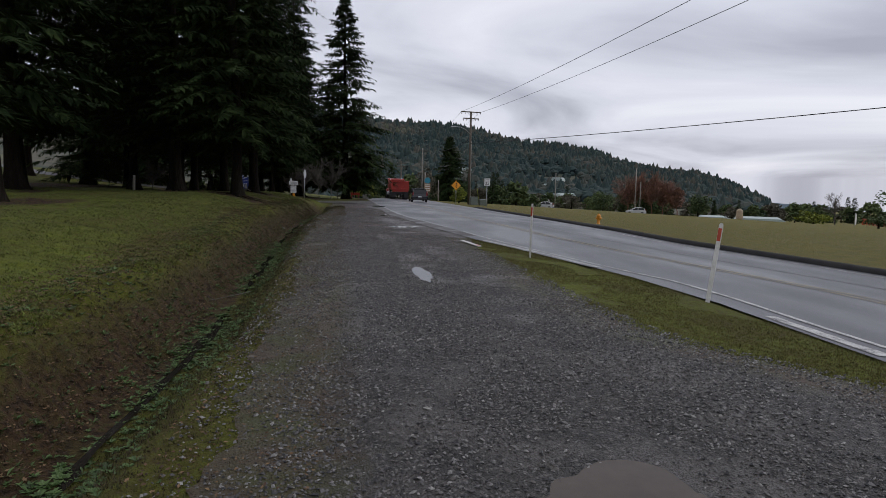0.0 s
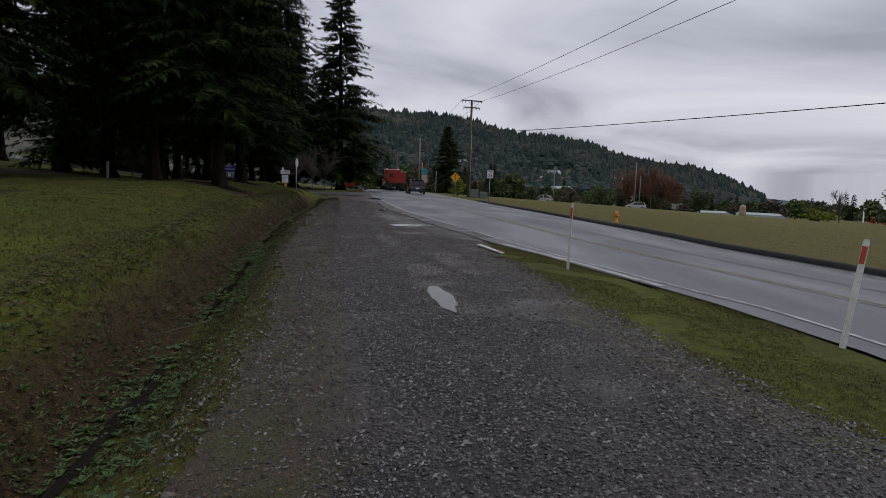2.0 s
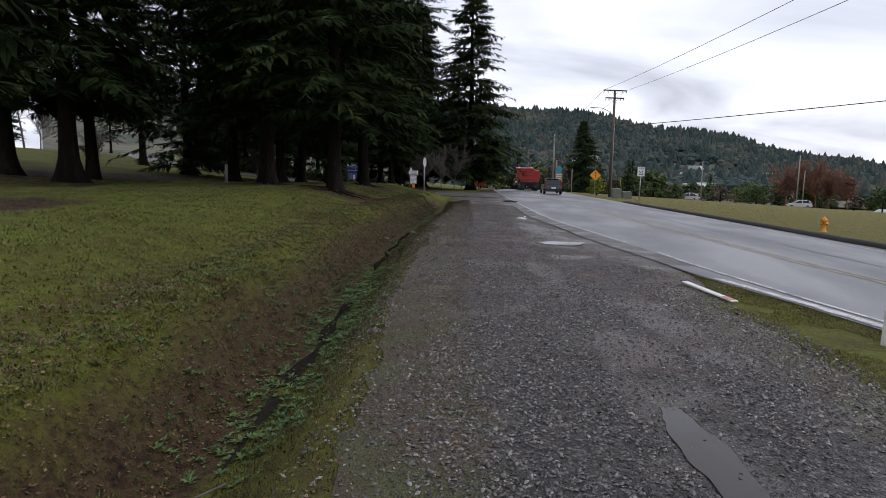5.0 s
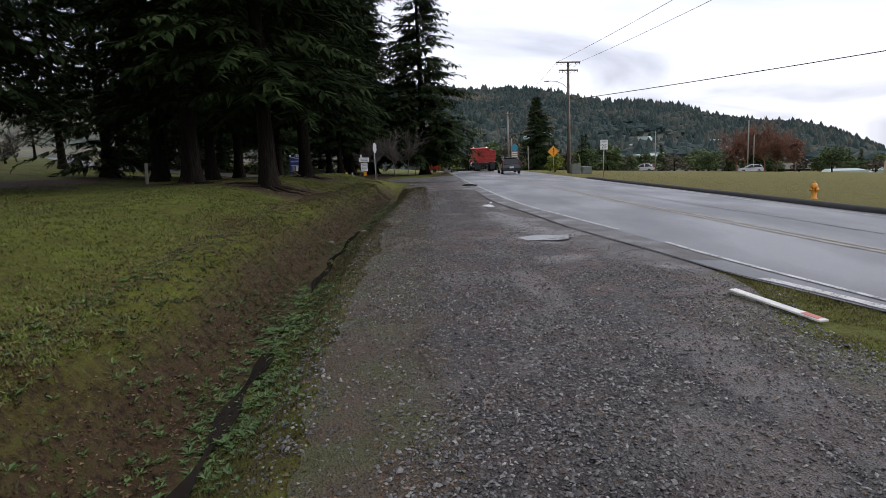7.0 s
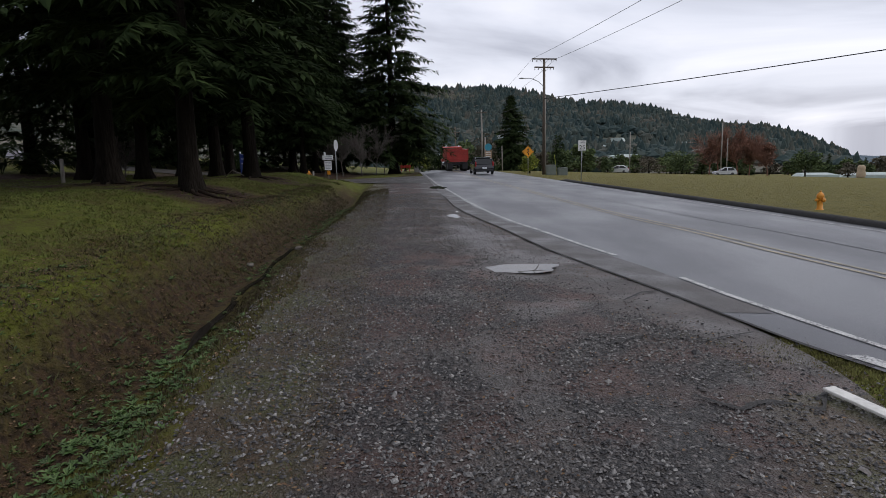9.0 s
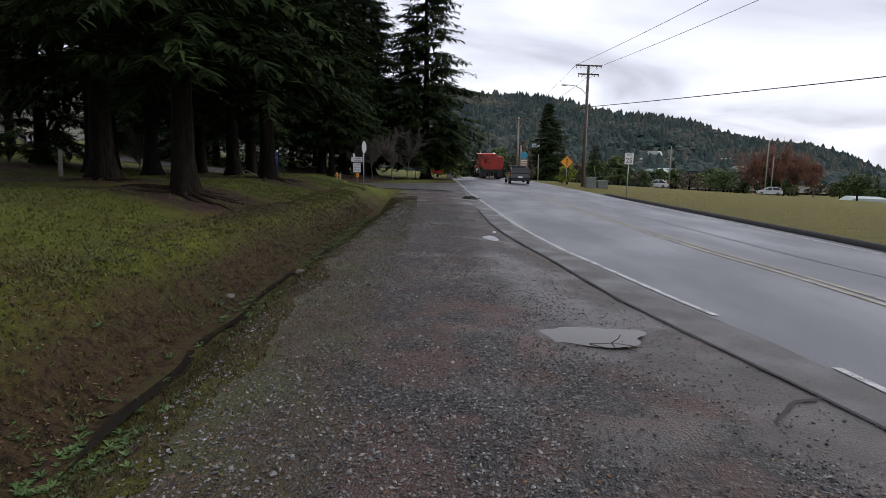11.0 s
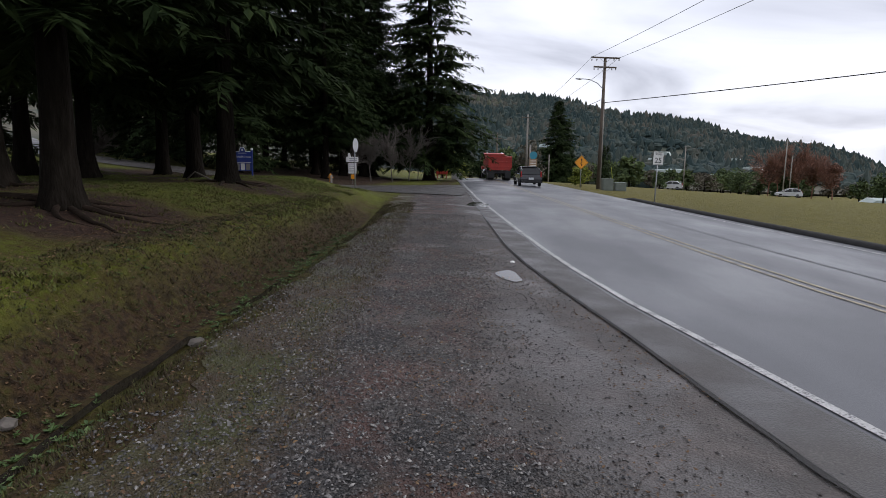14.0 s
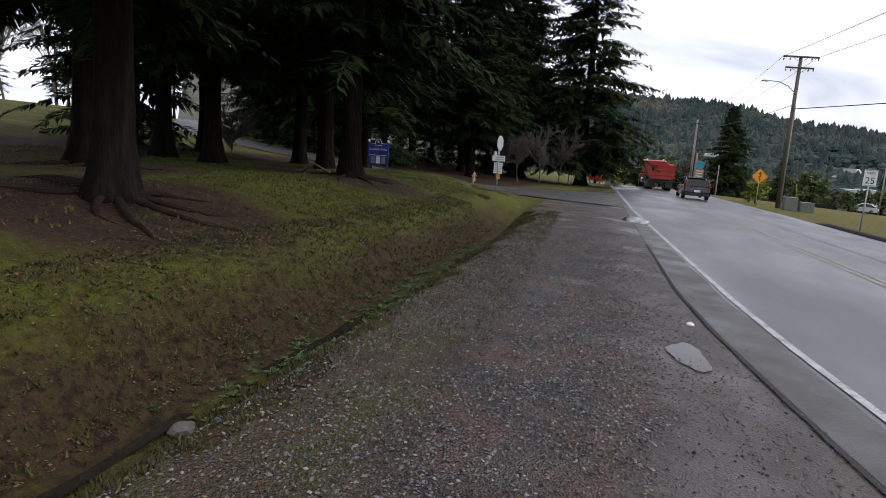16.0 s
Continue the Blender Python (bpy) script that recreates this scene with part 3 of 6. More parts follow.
def ground_masks():
    me = ground.data
    litter, dry, dirt = [], [], []
    for v in me.vertices:
        x, y = v.co.x, v.co.y
        k = 0.0
        if x < -4 and 10 < y < 80:
            d = min(math.hypot(x - a, y - b) for a, b in TREES_AT)
            k = 1 - smooth(1.0, 3.2, d)
            k = max(k, smooth(0.0, 2.5, -7.5 - x - 0.25 * (40 - y) * (y < 40)) * (y > 21) * (1 - smooth(17, 22, -x)))
            k *= 1 - smooth(46, 50, y) * 0.3
        litter.append(k)
        d = x - CRACK(y)
        dry.append(smooth(2.0, 9.0, d) if y > 0 else smooth(2, 9, d))
        dd = DITCH(y) - x
        near = 0.72 * (smooth(-0.25, 0.08, dd) - smooth(0.45, 1.25, dd)) * (1 - smooth(38, 45, y))
        foot = smooth(-1.2, -0.3, -abs(dd + 0.7)) * (0.42 + 0.2 * smooth(16, 20, y))
        dirt.append(max(near, foot, 0.22 * (CRACK(y) - 2.6 < x < CRACK(y) and y < 18)))
    for name, data in (("litter", litter), ("dry", dry), ("dirt", dirt)):
        a = me.attributes.new(name, "FLOAT", "POINT")
        a.data.foreach_set("value", data)


ground_masks()
RY = steps((-25, 0), (60, 170), (130, 45))
road = grid("road", lambda y: [CRACK(y) + 0.02 * rough(3, y, 1.7) + (KERB(y) - CRACK(y)) * i / 20 for i in range(21)], RY,
            lambda x, y: ground_z(x, y) + 0.014, M_ASPHALT)
tagged(road, "wet grey asphalt road", "road", kind="structure")


def verge_left(y):
    """Where the gravel ends towards the road: at the verge first, at the old apron later."""
    v = float(np.interp(y, [-8, 3.5, 4.5, 5.6, 6.8, 8.6, 13.3, 16, 17.5], [6.4, 6.2, 5.6, 4.7, 4.1, 3.8, 3.2, 2.75, 2.6]))
    return min(v, CRACK(y) - 0.02) + 0.16 * rough(y, 2, 0.9) * (y < 17)


def gravel_right(y):
    k = smooth(15.0, 18.5, y)
    return verge_left(y) * (1 - k) + (CRACK(y) - 0.01) * k


def gravel_left(y):
    return GRASSL(y) - 0.1 + 0.2 * rough(y, 7, 0.8) + 0.12 * rough(y, 3, 2.6) + 0.07 * rough(y, 1, 8)


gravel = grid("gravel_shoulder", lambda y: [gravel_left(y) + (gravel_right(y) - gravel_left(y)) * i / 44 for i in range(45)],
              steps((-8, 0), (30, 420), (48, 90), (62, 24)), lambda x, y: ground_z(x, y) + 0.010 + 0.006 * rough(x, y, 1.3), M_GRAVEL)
tagged(gravel, "wet grey gravel shoulder with fir litter", "ground", kind="structure")
moss = gravel.data.attributes.new("moss", "FLOAT", "POINT")
moss.data.foreach_set("value", [max(1 - smooth(-0.1, 1.15, v.co.x - GRASSL(v.co.y)), (1 - smooth(-0.1, 1.0, gravel_right(v.co.y) - v.co.x)) * (v.co.y < 16.5)) for v in gravel.data.vertices])


def apron_left(y):
    w = float(np.interp(y, [15.6, 17, 18.5, 20, 23, 26, 32, 40, 52], [0.05, 0.7, 1.0, 1.5, 1.6, 1.2, 0.9, 0.8, 0.7]))
    return CRACK(y) - w - (0.35 * rough(y, 5, 0.9) + 0.2 * rough(y, 8, 2.7) + 0.08 * rough(y, 2, 9)) * smooth(16, 19, y)


# mud where the gravel has been worn through
MUD = [(0.55, 7.2, 0.33, 1.3, 0.1, 11.0), (1.7, 8.2, 0.3, 0.7, 0.2, 12.0), (2.9, 9.6, 0.35, 0.9, 0.3, 13.0), (1.6, 11.6, 0.4, 2.0, 0.1, 14.0), (1.9, 14.4, 0.35, 2.2, 0.15, 15.0), (0.4, 9.0, 0.2, 0.5, 0, 16.0),
       (2.75, 2.5, 0.95, 0.95, 0, 17.0), (1.1, 21.3, 1.0, 1.5, 0.15, 18.0), (0.45, 24.0, 0.4, 1.9, 0.25, 20.0), (1.3, 18.6, 0.5, 0.8, 0.1, 21.0), (0.9, 23.4, 0.3, 1.0, 0.2, 22.0), (0.7, 16.8, 0.25, 1.0, 0.2, 19.0)]


def muddy(x, y):
    best = 0.0
    for cx, cy, rx, ry, turn, _ in MUD:
        u, v = x - cx, y - cy
        a, b = u * math.cos(turn) + v * math.sin(turn), -u * math.sin(turn) + v * math.cos(turn)
        best = max(best, 1 - smooth(0.55, 1.25, math.hypot(a / rx, b / ry)))
    return best


trodden = gravel.data.attributes.new("mud", "FLOAT", "POINT")
trodden.data.foreach_set("value", [muddy(v.co.x, v.co.y) for v in gravel.data.vertices])
worn = gravel.data.attributes.new("tarmac", "FLOAT", "POINT")
worn.data.foreach_set("value", [smooth(-0.35, 0.45, v.co.x - apron_left(v.co.y)) * smooth(15.5, 17.0, v.co.y) for v in gravel.data.vertices])


def ribbon(name, mid, half, y0, y1, n, lift, mat, label, category="road marking", wobble=0.0, kind="structure"):
    ys = [y0 + (y1 - y0) * i / n for i in range(n + 1)]
    ob = grid(name, lambda y: [mid(y) - half + wobble * rough(y, 1, 3.0), mid(y) + half + wobble * rough(y, 9, 3.0)], ys, lambda x, y: ground_z(x, y) + lift, mat)
    return tagged(ob, label, category, kind=kind)


ribbon("edge_line", EDGE, 0.046, -25, 20.35, 90, 0.022, M_PAINT, "worn white painted road edge line", wobble=0.008)
ribbon("edge_line", EDGE, 0.046, 22.0, 110, 120, 0.022, M_PAINT, "worn white painted road edge line", wobble=0.008)
for side in (-0.12, 0.12):
    ribbon("centre_line", lambda y: CENTRE(y) + side, 0.04, -25, 110, 150, 0.022, M_YELLOW, "worn yellow painted centre line", wobble=0.006)
ribbon("far_edge_line", lambda y: KERB(y) - 0.55, 0.05, -25, 110, 120, 0.022, M_PAINT, "faded white line along the far kerb", wobble=0.01)
ribbon("lane_seam", lambda y: CENTRE(y) + 1.75, 0.035, -5, 60, 90, 0.022, M_SEAM, "pale worn seam in the far lane", wobble=0.03)
ribbon("pavement_joint", lambda y: CRACK(y) - 0.01, 0.022, 17.0, 36, 140, 0.027, M_TAR, "black open joint along the old tarmac", "joint", wobble=0.014)
ribbon("old_paint", lambda y: CRACK(y) + 0.16, 0.09, 12.2, 17.3, 30, 0.022, M_PAINT, "wide strip of old white paint at the tarmac edge", wobble=0.05)
ribbon("old_paint", lambda y: CRACK(y) + 0.2, 0.09, 5.6, 7.6, 16, 0.022, M_PAINT, "short strip of old white paint at the tarmac edge", wobble=0.05)


def crack(points, half, label):
    """A jagged open crack in the old tarmac."""
    rows = []
    for (xa, ya), (xb, yb) in zip(points[:-1], points[1:]):
        for i in range(8):
            u = i / 8
            rows.append((xa + (xb - xa) * u, ya + (yb - ya) * u))
    rows.append(points[-1])
    verts, faces = [], []
    for i, (x, y) in enumerate(rows):
        y += 0.05 * rough(x, y, 6.0, 31)
        w = half * (0.5 + 0.9 * abs(rough(x, y, 9.0, 33))) * (1 if 0 < i < len(rows) - 1 else 0.2)
        verts += [(x, y - w, ground_z(x, y) + 0.026), (x, y + w, ground_z(x, y) + 0.026)]
    for i in range(len(rows) - 1):
        a = 2 * i
        faces.append((a, a + 2, a + 3, a + 1))
    tagged(new("tarmac_crack", mesh_of("tarmac_crack", verts, faces, M_TAR)), label, "crack", kind="structure")


crack([(1.86, 16.35), (2.1, 16.15), (2.35, 16.3), (2.62, 16.2), (2.9, 16.6)], 0.035, "dark jagged edge of the old tarmac")
crack([(2.05, 19.0), (2.3, 19.35), (2.62, 19.55)], 0.03, "dark crack filled with red-brown litter")
crack([(1.5, 17.4), (1.95, 17.75), (2.4, 17.6), (2.95, 17.9)], 0.022, "thin crack across the old tarmac")


strip = grid("shoulder_strip", lambda y: [CRACK(y) + 0.03 + (max(CRACK(y) + 0.05, EDGE(y) - 0.10 + 0.05 * rough(y, 4, 1.1)) - CRACK(y) - 0.03) * i / 6 for i in range(7)],
             steps((18.6, 0), (60, 200)), lambda x, y: ground_z(x, y) + 0.0185, M_APRON)
tagged(strip, "worn grey tarmac strip outside the edge line", "road", kind="structure")


def build_kerb():
    prof = [(-0.02, 0.0), (0.0, 0.06), (0.05, 0.12), (0.13, 0.14), (0.21, 0.12), (0.27, 0.05), (0.30, -0.05)]
    ys = steps((-25, 0), (57, 170))
    verts, faces = [], []
    for y in ys:
        k = smooth(57, 54.5, y) if y > 54.5 else 1.0
        for a, b in prof:
            verts.append((KERB(y) + a + 0.012 * rough(y, a * 9, 2.0), y, ground_z(KERB(y), y) + 0.01 + b * k + 0.008 * rough(y, a * 5, 3.0, 3)))
    n = len(prof)
    for j in range(len(ys) - 1):
        for i in range(n - 1):
            a = j * n + i
            faces.append((a, a + 1, a + n + 1, a + n))
    faces += [tuple(range(n))[::-1], tuple(range((len(ys) - 1) * n, len(ys) * n))]
    tagged(new("kerb", mesh_of("kerb", verts, faces, M_TARKERB, True)), "dark moulded asphalt kerb", "kerb", kind="structure")


build_kerb()


def build_drive():
    verts, faces = [], []
    xs = steps((-2.0, 0), (-12, 24), (-70, 60))
    xs = [x for x in xs]
    for x in xs:
        c = DRIVE(x)
        h = 2.6 + max(0.0, (x + 12) * 0.55)
        for i in range(9):
            y = c - h + 2 * h * i / 8
            verts.append((min(x, CRACK(y) + 0.02), y, ground_z(x, y) + 0.045))
    for j in range(len(xs) - 1):
        for i in range(8):
            a = j * 9 + i
            faces.append((a, a + 9, a + 10, a + 1))
    tagged(new("park_drive", mesh_of("park_drive", verts, faces, M_APRON, True)), "worn asphalt drive into the park", "road", kind="structure")


build_drive()


def blob(name, cx, cy, rx, ry, turn, mat, lift, label, category, seed, n=64, kind="structure"):
    verts = [(cx, cy, ground_z(cx, cy) + lift)]
    for i in range(n):
        a = 2 * math.pi * i / n
        k = 1 + 0.40 * noise.noise(Vector((1.5 * math.cos(a) + seed, 1.5 * math.sin(a), seed))) + 0.10 * noise.noise(Vector((4 * math.cos(a), 4 * math.sin(a) + seed, 3)))
        u, v = rx * k * math.cos(a), ry * k * math.sin(a)
        verts.append((cx + u * math.cos(turn) - v * math.sin(turn), cy + u * math.sin(turn) + v * math.cos(turn), ground_z(cx, cy) + lift))
    ob = new(name, mesh_of(name, verts, [(0, i + 1, (i + 1) % n + 1) for i in range(n)], mat, True))
    return tagged(ob, label, category, kind=kind)


# puddles: (x, y, half width, half length, turn, seed)
PUDDLES = [(2.72, 2.3, 0.52, 0.5, 0.0, 1.0), (1.62, 10.4, 0.15, 0.8, 0.12, 2.0), (1.12, 20.75, 0.56, 0.3, 0.1, 3.0), (0.08, 27.6, 0.17, 0.33, 0.2, 4.0),
           (-0.95, 42.2, 0.4, 1.1, 0.1, 5.0)]
for px, py, prx, pry, pt, ps in PUDDLES:
    blob("puddle", px, py, prx, pry, pt, M_MUDDY if py < 5 else M_PUDDLE, 0.028 if py > 17 else 0.02, "shallow brown puddle on the shoulder", "puddle", ps)
for y0, y1 in ((2.5, 9.6), (10.3, 17.2), (18.3, 29.5)):
    def trickle(y):
        w = 0.06 * (smooth(y0, y0 + 1.2, y) - smooth(y1 - 1.2, y1, y)) * max(0.15, 0.8 + 1.1 * rough(y, 4, 1.3)) + 0.004
        c = DITCH(y) + 0.05 + 0.07 * rough(y, 6, 0.9)
        return [c - w, c, c + w]
    pool = grid("ditch_water", trickle, steps((y0, 0), (y1, 110)), lambda x, y: ground_z(x, y) + 0.016, M_PUDDLE)
    tagged(pool, "dark standing water in the ditch", "water", kind="structure")
# ---- trees ----
def trunk_mesh(name, height, r, mat, seed, flare=1.9, lean=0.0, seg=12, top=0.04):
    rnd = random.Random(seed)
    verts, faces = [], []
    zs = [-0.35, 0.0, 0.12, 0.35, 0.8, 1.6] + [1.6 + (height - 1.6) * i / 9 for i in range(1, 10)]
    ph = [rnd.uniform(0, 6.28) for _ in range(3)]
    for z in zs:
        k = max(top, r * max(0.0, 1 - z / height) ** 0.85) if z > 0 else r
        f = 1 + (flare - 1) * math.exp(-max(z, 0) / 0.42)
        for i in range(seg):
            a = 2 * math.pi * i / seg
            lobe = 1 + (f - 1) * (0.45 + 0.75 * max(0, math.sin(2.5 * a + ph[0]))) + 0.05 * math.sin(7 * a + ph[1] + z)
            verts.append((k * lobe * math.cos(a) + lean * z * 0.02 + 0.05 * math.sin(z * 0.6 + ph[2]) * min(1, z), k * lobe * math.sin(a), z))
    n = len(zs)
    for j in range(n - 1):
        for i in range(seg):
            a, b = j * seg + i, j * seg + (i + 1) % seg
            faces.append((a, b, b + seg, a + seg))
    faces.append(tuple(range((n - 1) * seg, n * seg)))
    return mesh_of(name, verts, faces, mat, True)


def conifer_crown(name, height, low, radius, seed, per_m=11, mat=None, twigs=27, spread=1.0, open_top=0.0):
    """Drooping boughs in uneven whorls, each with many hanging needle sprays."""
    rnd = random.Random(seed)
    V, F = [], []

    def tri(a, b, c):
        i = len(V)
        V.extend((a, b, c))
        F.append((i, i + 1, i + 2))

    n = int((height - low) * per_m)
    for b in range(n):
        h = low + (height - low) * ((b + rnd.random()) / n) ** 1.08
        k = (h - low) / (height - low)
        reach = radius * ((1 - k) ** 0.8) * rnd.uniform(0.55, 1.12) + 0.25
        if k < 0.12:
            reach *= 0.65 + 3 * k
        az = rnd.uniform(0, 6.283)
        up = rnd.uniform(-0.05, 0.35) * (0.4 + k)
        droop = rnd.uniform(0.16, 0.34) * (1.15 - 0.6 * k)
        out = Vector((math.cos(az), math.sin(az), 0))
        side = Vector((-out.y, out.x, 0))
        bend = rnd.uniform(-0.12, 0.12)
        pts = []
        for i in range(7):
            s = i / 6
            pts.append(Vector((0, 0, h)) + out * reach * s + side * bend * reach * s * s + Vector((0, 0, up * reach * s - droop * reach * s * s)))
        w = 0.018 + 0.008 * reach
        for p, q in zip(pts[:-1], pts[1:]):
            tri(p + side * w, p - side * w, q)
        m = max(5, int(twigs * (0.5 + 0.5 * reach / radius)))
        for j in range(m):
            s = 0.14 + 0.86 * (j + rnd.random()) / m
            i = min(5, int(s * 6))
            p = pts[i].lerp(pts[i + 1], s * 6 - i)
            ln = rnd.uniform(0.32, 0.74) * (0.55 + 0.6 * (1 - abs(2 * s - 0.9))) * (0.6 + 0.5 * (1 - k)) * spread
            for sg in (-1, 1):
                d = (out * rnd.uniform(0.25, 0.8) + side * sg * rnd.uniform(0.35, 1.0) + Vector((0, 0, rnd.uniform(-0.75, 0.08)))).normalized()
                wv = d.cross(Vector((0, 0, 1)))
                wv = (wv + Vector((0, 0, rnd.uniform(-0.5, 0.5)))).normalized() * ln * rnd.uniform(0.125, 0.2)
                e = p + d * ln
                mid = p + d * ln * 0.45
                tri(p, mid + wv, e)
                tri(p, e + Vector((0, 0, -0.1 * ln)), mid - wv)
    return mesh_of(name, V, F, mat or M_FIR)


def conifer(label, height, r, low, radius, seed, group="park firs", per_m=11, twigs=27, mat=None, spread=1.0, flare=2.3):
    ob = new("fir_tree")
    tagged(ob, label, "tree", group)
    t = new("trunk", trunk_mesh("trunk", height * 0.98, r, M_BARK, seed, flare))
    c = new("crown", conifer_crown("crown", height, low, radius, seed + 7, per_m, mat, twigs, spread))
    for o in (t, c):
        o.parent = ob
    return ob


def put(ob, x, y, turn=0.0, s=1.0, lift=-0.05, sz=None):
    ob.matrix_world = on_ground(x, y, turn, lift) @ Matrix.Diagonal((s, s, sz or s, 1))
    return ob


def again(ob, x, y, turn=0.0, s=1.0, sz=None, lift=-0.05):
    return copy_thing(ob, on_ground(x, y, turn, lift) @ Matrix.Diagonal((s / ob.scale[0], s / ob.scale[1], (sz or s) / ob.scale[2], 1)))


DARK = "tall dark green fir with drooping boughs on the park lawn"
fir_a = put(conifer(DARK, 24, 0.22, 2.6, 4.6, 11, per_m=13, twigs=34), -6.4, 27.8, 20)
fir_b = put(conifer(DARK, 26, 0.25, 2.6, 5.0, 23, per_m=13, twigs=34), -7.85, 36.6, 100)
fir_c = put(conifer(DARK, 28, 0.28, 2.9, 5.0, 37, per_m=13, twigs=34), -10.2, 31.0, 10)
fir_d = put(conifer("fir with a slim trunk and long hanging boughs", 19, 0.2, 2.4, 3.0, 51, per_m=7, twigs=22), -9.8, 16.6, 0)


def add_roots(tree, r, seed):
    """Surface roots that run out from the flare and sink into the litter."""
    rnd = random.Random(seed)
    x0, y0 = tree.location.x, tree.location.y
    for i in range(9):
        a = 6.283 * i / 9 + rnd.uniform(-0.25, 0.25)
        ln = rnd.uniform(0.7, 1.9)
        bend = rnd.uniform(-0.5, 0.5)
        bm = bmesh.new()
        rings = []
        for k in range(7):
            u = k / 6
            d = r * 0.7 + ln * u
            x, y = x0 + d * math.cos(a + bend * u * u), y0 + d * math.sin(a + bend * u * u)
            p = Vector((x, y, land(x, y) + 0.045 * (1 - u) - 0.004))
            w = 0.055 * (1 - u) ** 0.8 + 0.008
            n = Vector((-math.sin(a), math.cos(a), 0))
            rings.append([bm.verts.new(p + n * w * math.cos(6.283 * j / 6) + Vector((0, 0, w * 0.8 * math.sin(6.283 * j / 6)))) for j in range(6)])
        for p, q in zip(rings[:-1], rings[1:]):
            for j in range(6):
                bm.faces.new((p[j], p[(j + 1) % 6], q[(j + 1) % 6], q[j])).smooth = True
        bmesh.ops.transform(bm, matrix=tree.matrix_world.inverted(), verts=bm.verts)
        part("root", bm, M_ROOT, tree)


bpy.context.view_layer.update()


def forest():
    rnd = random.Random(5)
    kinds = [fir_a, fir_b, fir_c]
    at = list(TREES_AT)
    fixed = [(-13.6, 43.5), (-12.0, 36.5), (-10.6, 40.2), (-15.5, 38.5), (-12.6, 47.2), (-18.0, 43.5),
             (-13.2, 65.5), (-15.2, 69.5), (-17.5, 62.5), (-14.0, 73.5), (-15.6, 71), (-18, 66), (-21, 61.5), (-25, 57.5), (-13, 77.5), (-17, 77), (-22, 70), (-29, 51), (-14.6, 85), (-26, 64), (-31, 61),
             (-17, 86), (-23, 79), (-37, 62), (-16.2, 28.6), (-17.6, 26.2), (-24.5, 30), (-20.5, 26.5), (-14.6, 25.4)]
    back = [(-30, 66), (-34, 70), (-40, 68), (-27, 72), (-30, 77), (-36, 77), (-42, 74), (-22, 58.5), (-17.5, 59.5), (-26, 62), (-19, 73), (-16, 81.5), (-20, 84)]
    thick = put(conifer("dense dark fir with boughs down to the ground", 22, 0.26, 0.5, 4.6, 67, per_m=12), -19.6, 47.6 - 6.5, 60)
    for x, y in back:
        if not in_drive(x, y, 0.4):
            again(thick, x, y, rnd.uniform(0, 360), rnd.uniform(0.8, 1.1))
    for i, (x, y) in enumerate(fixed):
        if in_drive(x, y, 0.6):
            continue
        s = rnd.uniform(0.82, 1.12)
        ob = kinds[i % 3]
        again(ob, x, y, rnd.uniform(0, 360), s, s * rnd.uniform(0.92, 1.12))


forest()
add_roots(fir_a, 0.3, 61)
add_roots(fir_b, 0.33, 62)
add_roots(fir_c, 0.36, 63)
lone = put(conifer("tall narrow fir standing alone beside the drive mouth", 24.5, 0.45, 1.8, 7.0, 77, per_m=15, twigs=32, spread=1.8), -7.1, 79.0, 40)
again(lone, -12.9, 80.5, 130, 0.84)
mid_fir = put(conifer("broad dark fir beyond the road", 12.5, 0.3, 0.4, 5.4, 91, group="roadside firs", per_m=22, spread=1.7), 8.2, 120, 0, 1.0)


def leaf_crown(name, rx, rz, count, seed, mat, leaf=0.3, base=0.0, lumps=14):
    """A crown of many small leaf clumps gathered in uneven lobes, with gaps."""
    rnd = random.Random(seed)
    lobes = []
    for _ in range(lumps):
        a, u = rnd.uniform(0, 6.283), rnd.random() ** 0.5
        z = rnd.uniform(-0.75, 0.9)
        k = math.sqrt(max(0.05, 1 - z * z))
        lobes.append((rx * 0.72 * u * k * math.cos(a), rx * 0.72 * u * k * math.sin(a), base + rz * (1 + 0.8 * z), rnd.uniform(0.25, 0.45)))
    V, F = [], []
    for i in range(count):
        lx, ly, lz, lr = lobes[rnd.randrange(lumps)]
        d = Vector((rnd.gauss(0, 1), rnd.gauss(0, 1), rnd.gauss(0, 1))).normalized() * rnd.uniform(0.55, 1.05)
        p = Vector((lx + d.x * rx * lr, ly + d.y * rx * lr, max(0.02, lz + d.z * rz * lr)))
        a = Vector((rnd.gauss(0, 1), rnd.gauss(0, 1), rnd.gauss(0, 0.6))).normalized() * leaf * rnd.uniform(0.5, 1.2)
        b = a.cross(Vector((rnd.gauss(0, 1), rnd.gauss(0, 1), rnd.gauss(0, 1)))).normalized() * leaf * rnd.uniform(0.3, 0.7)
        n = len(V)
        V.extend((p - a, p + b, p + a, p - b))
        F.append((n, n + 1, n + 2, n + 3))
    return mesh_of(name, V, F, mat)


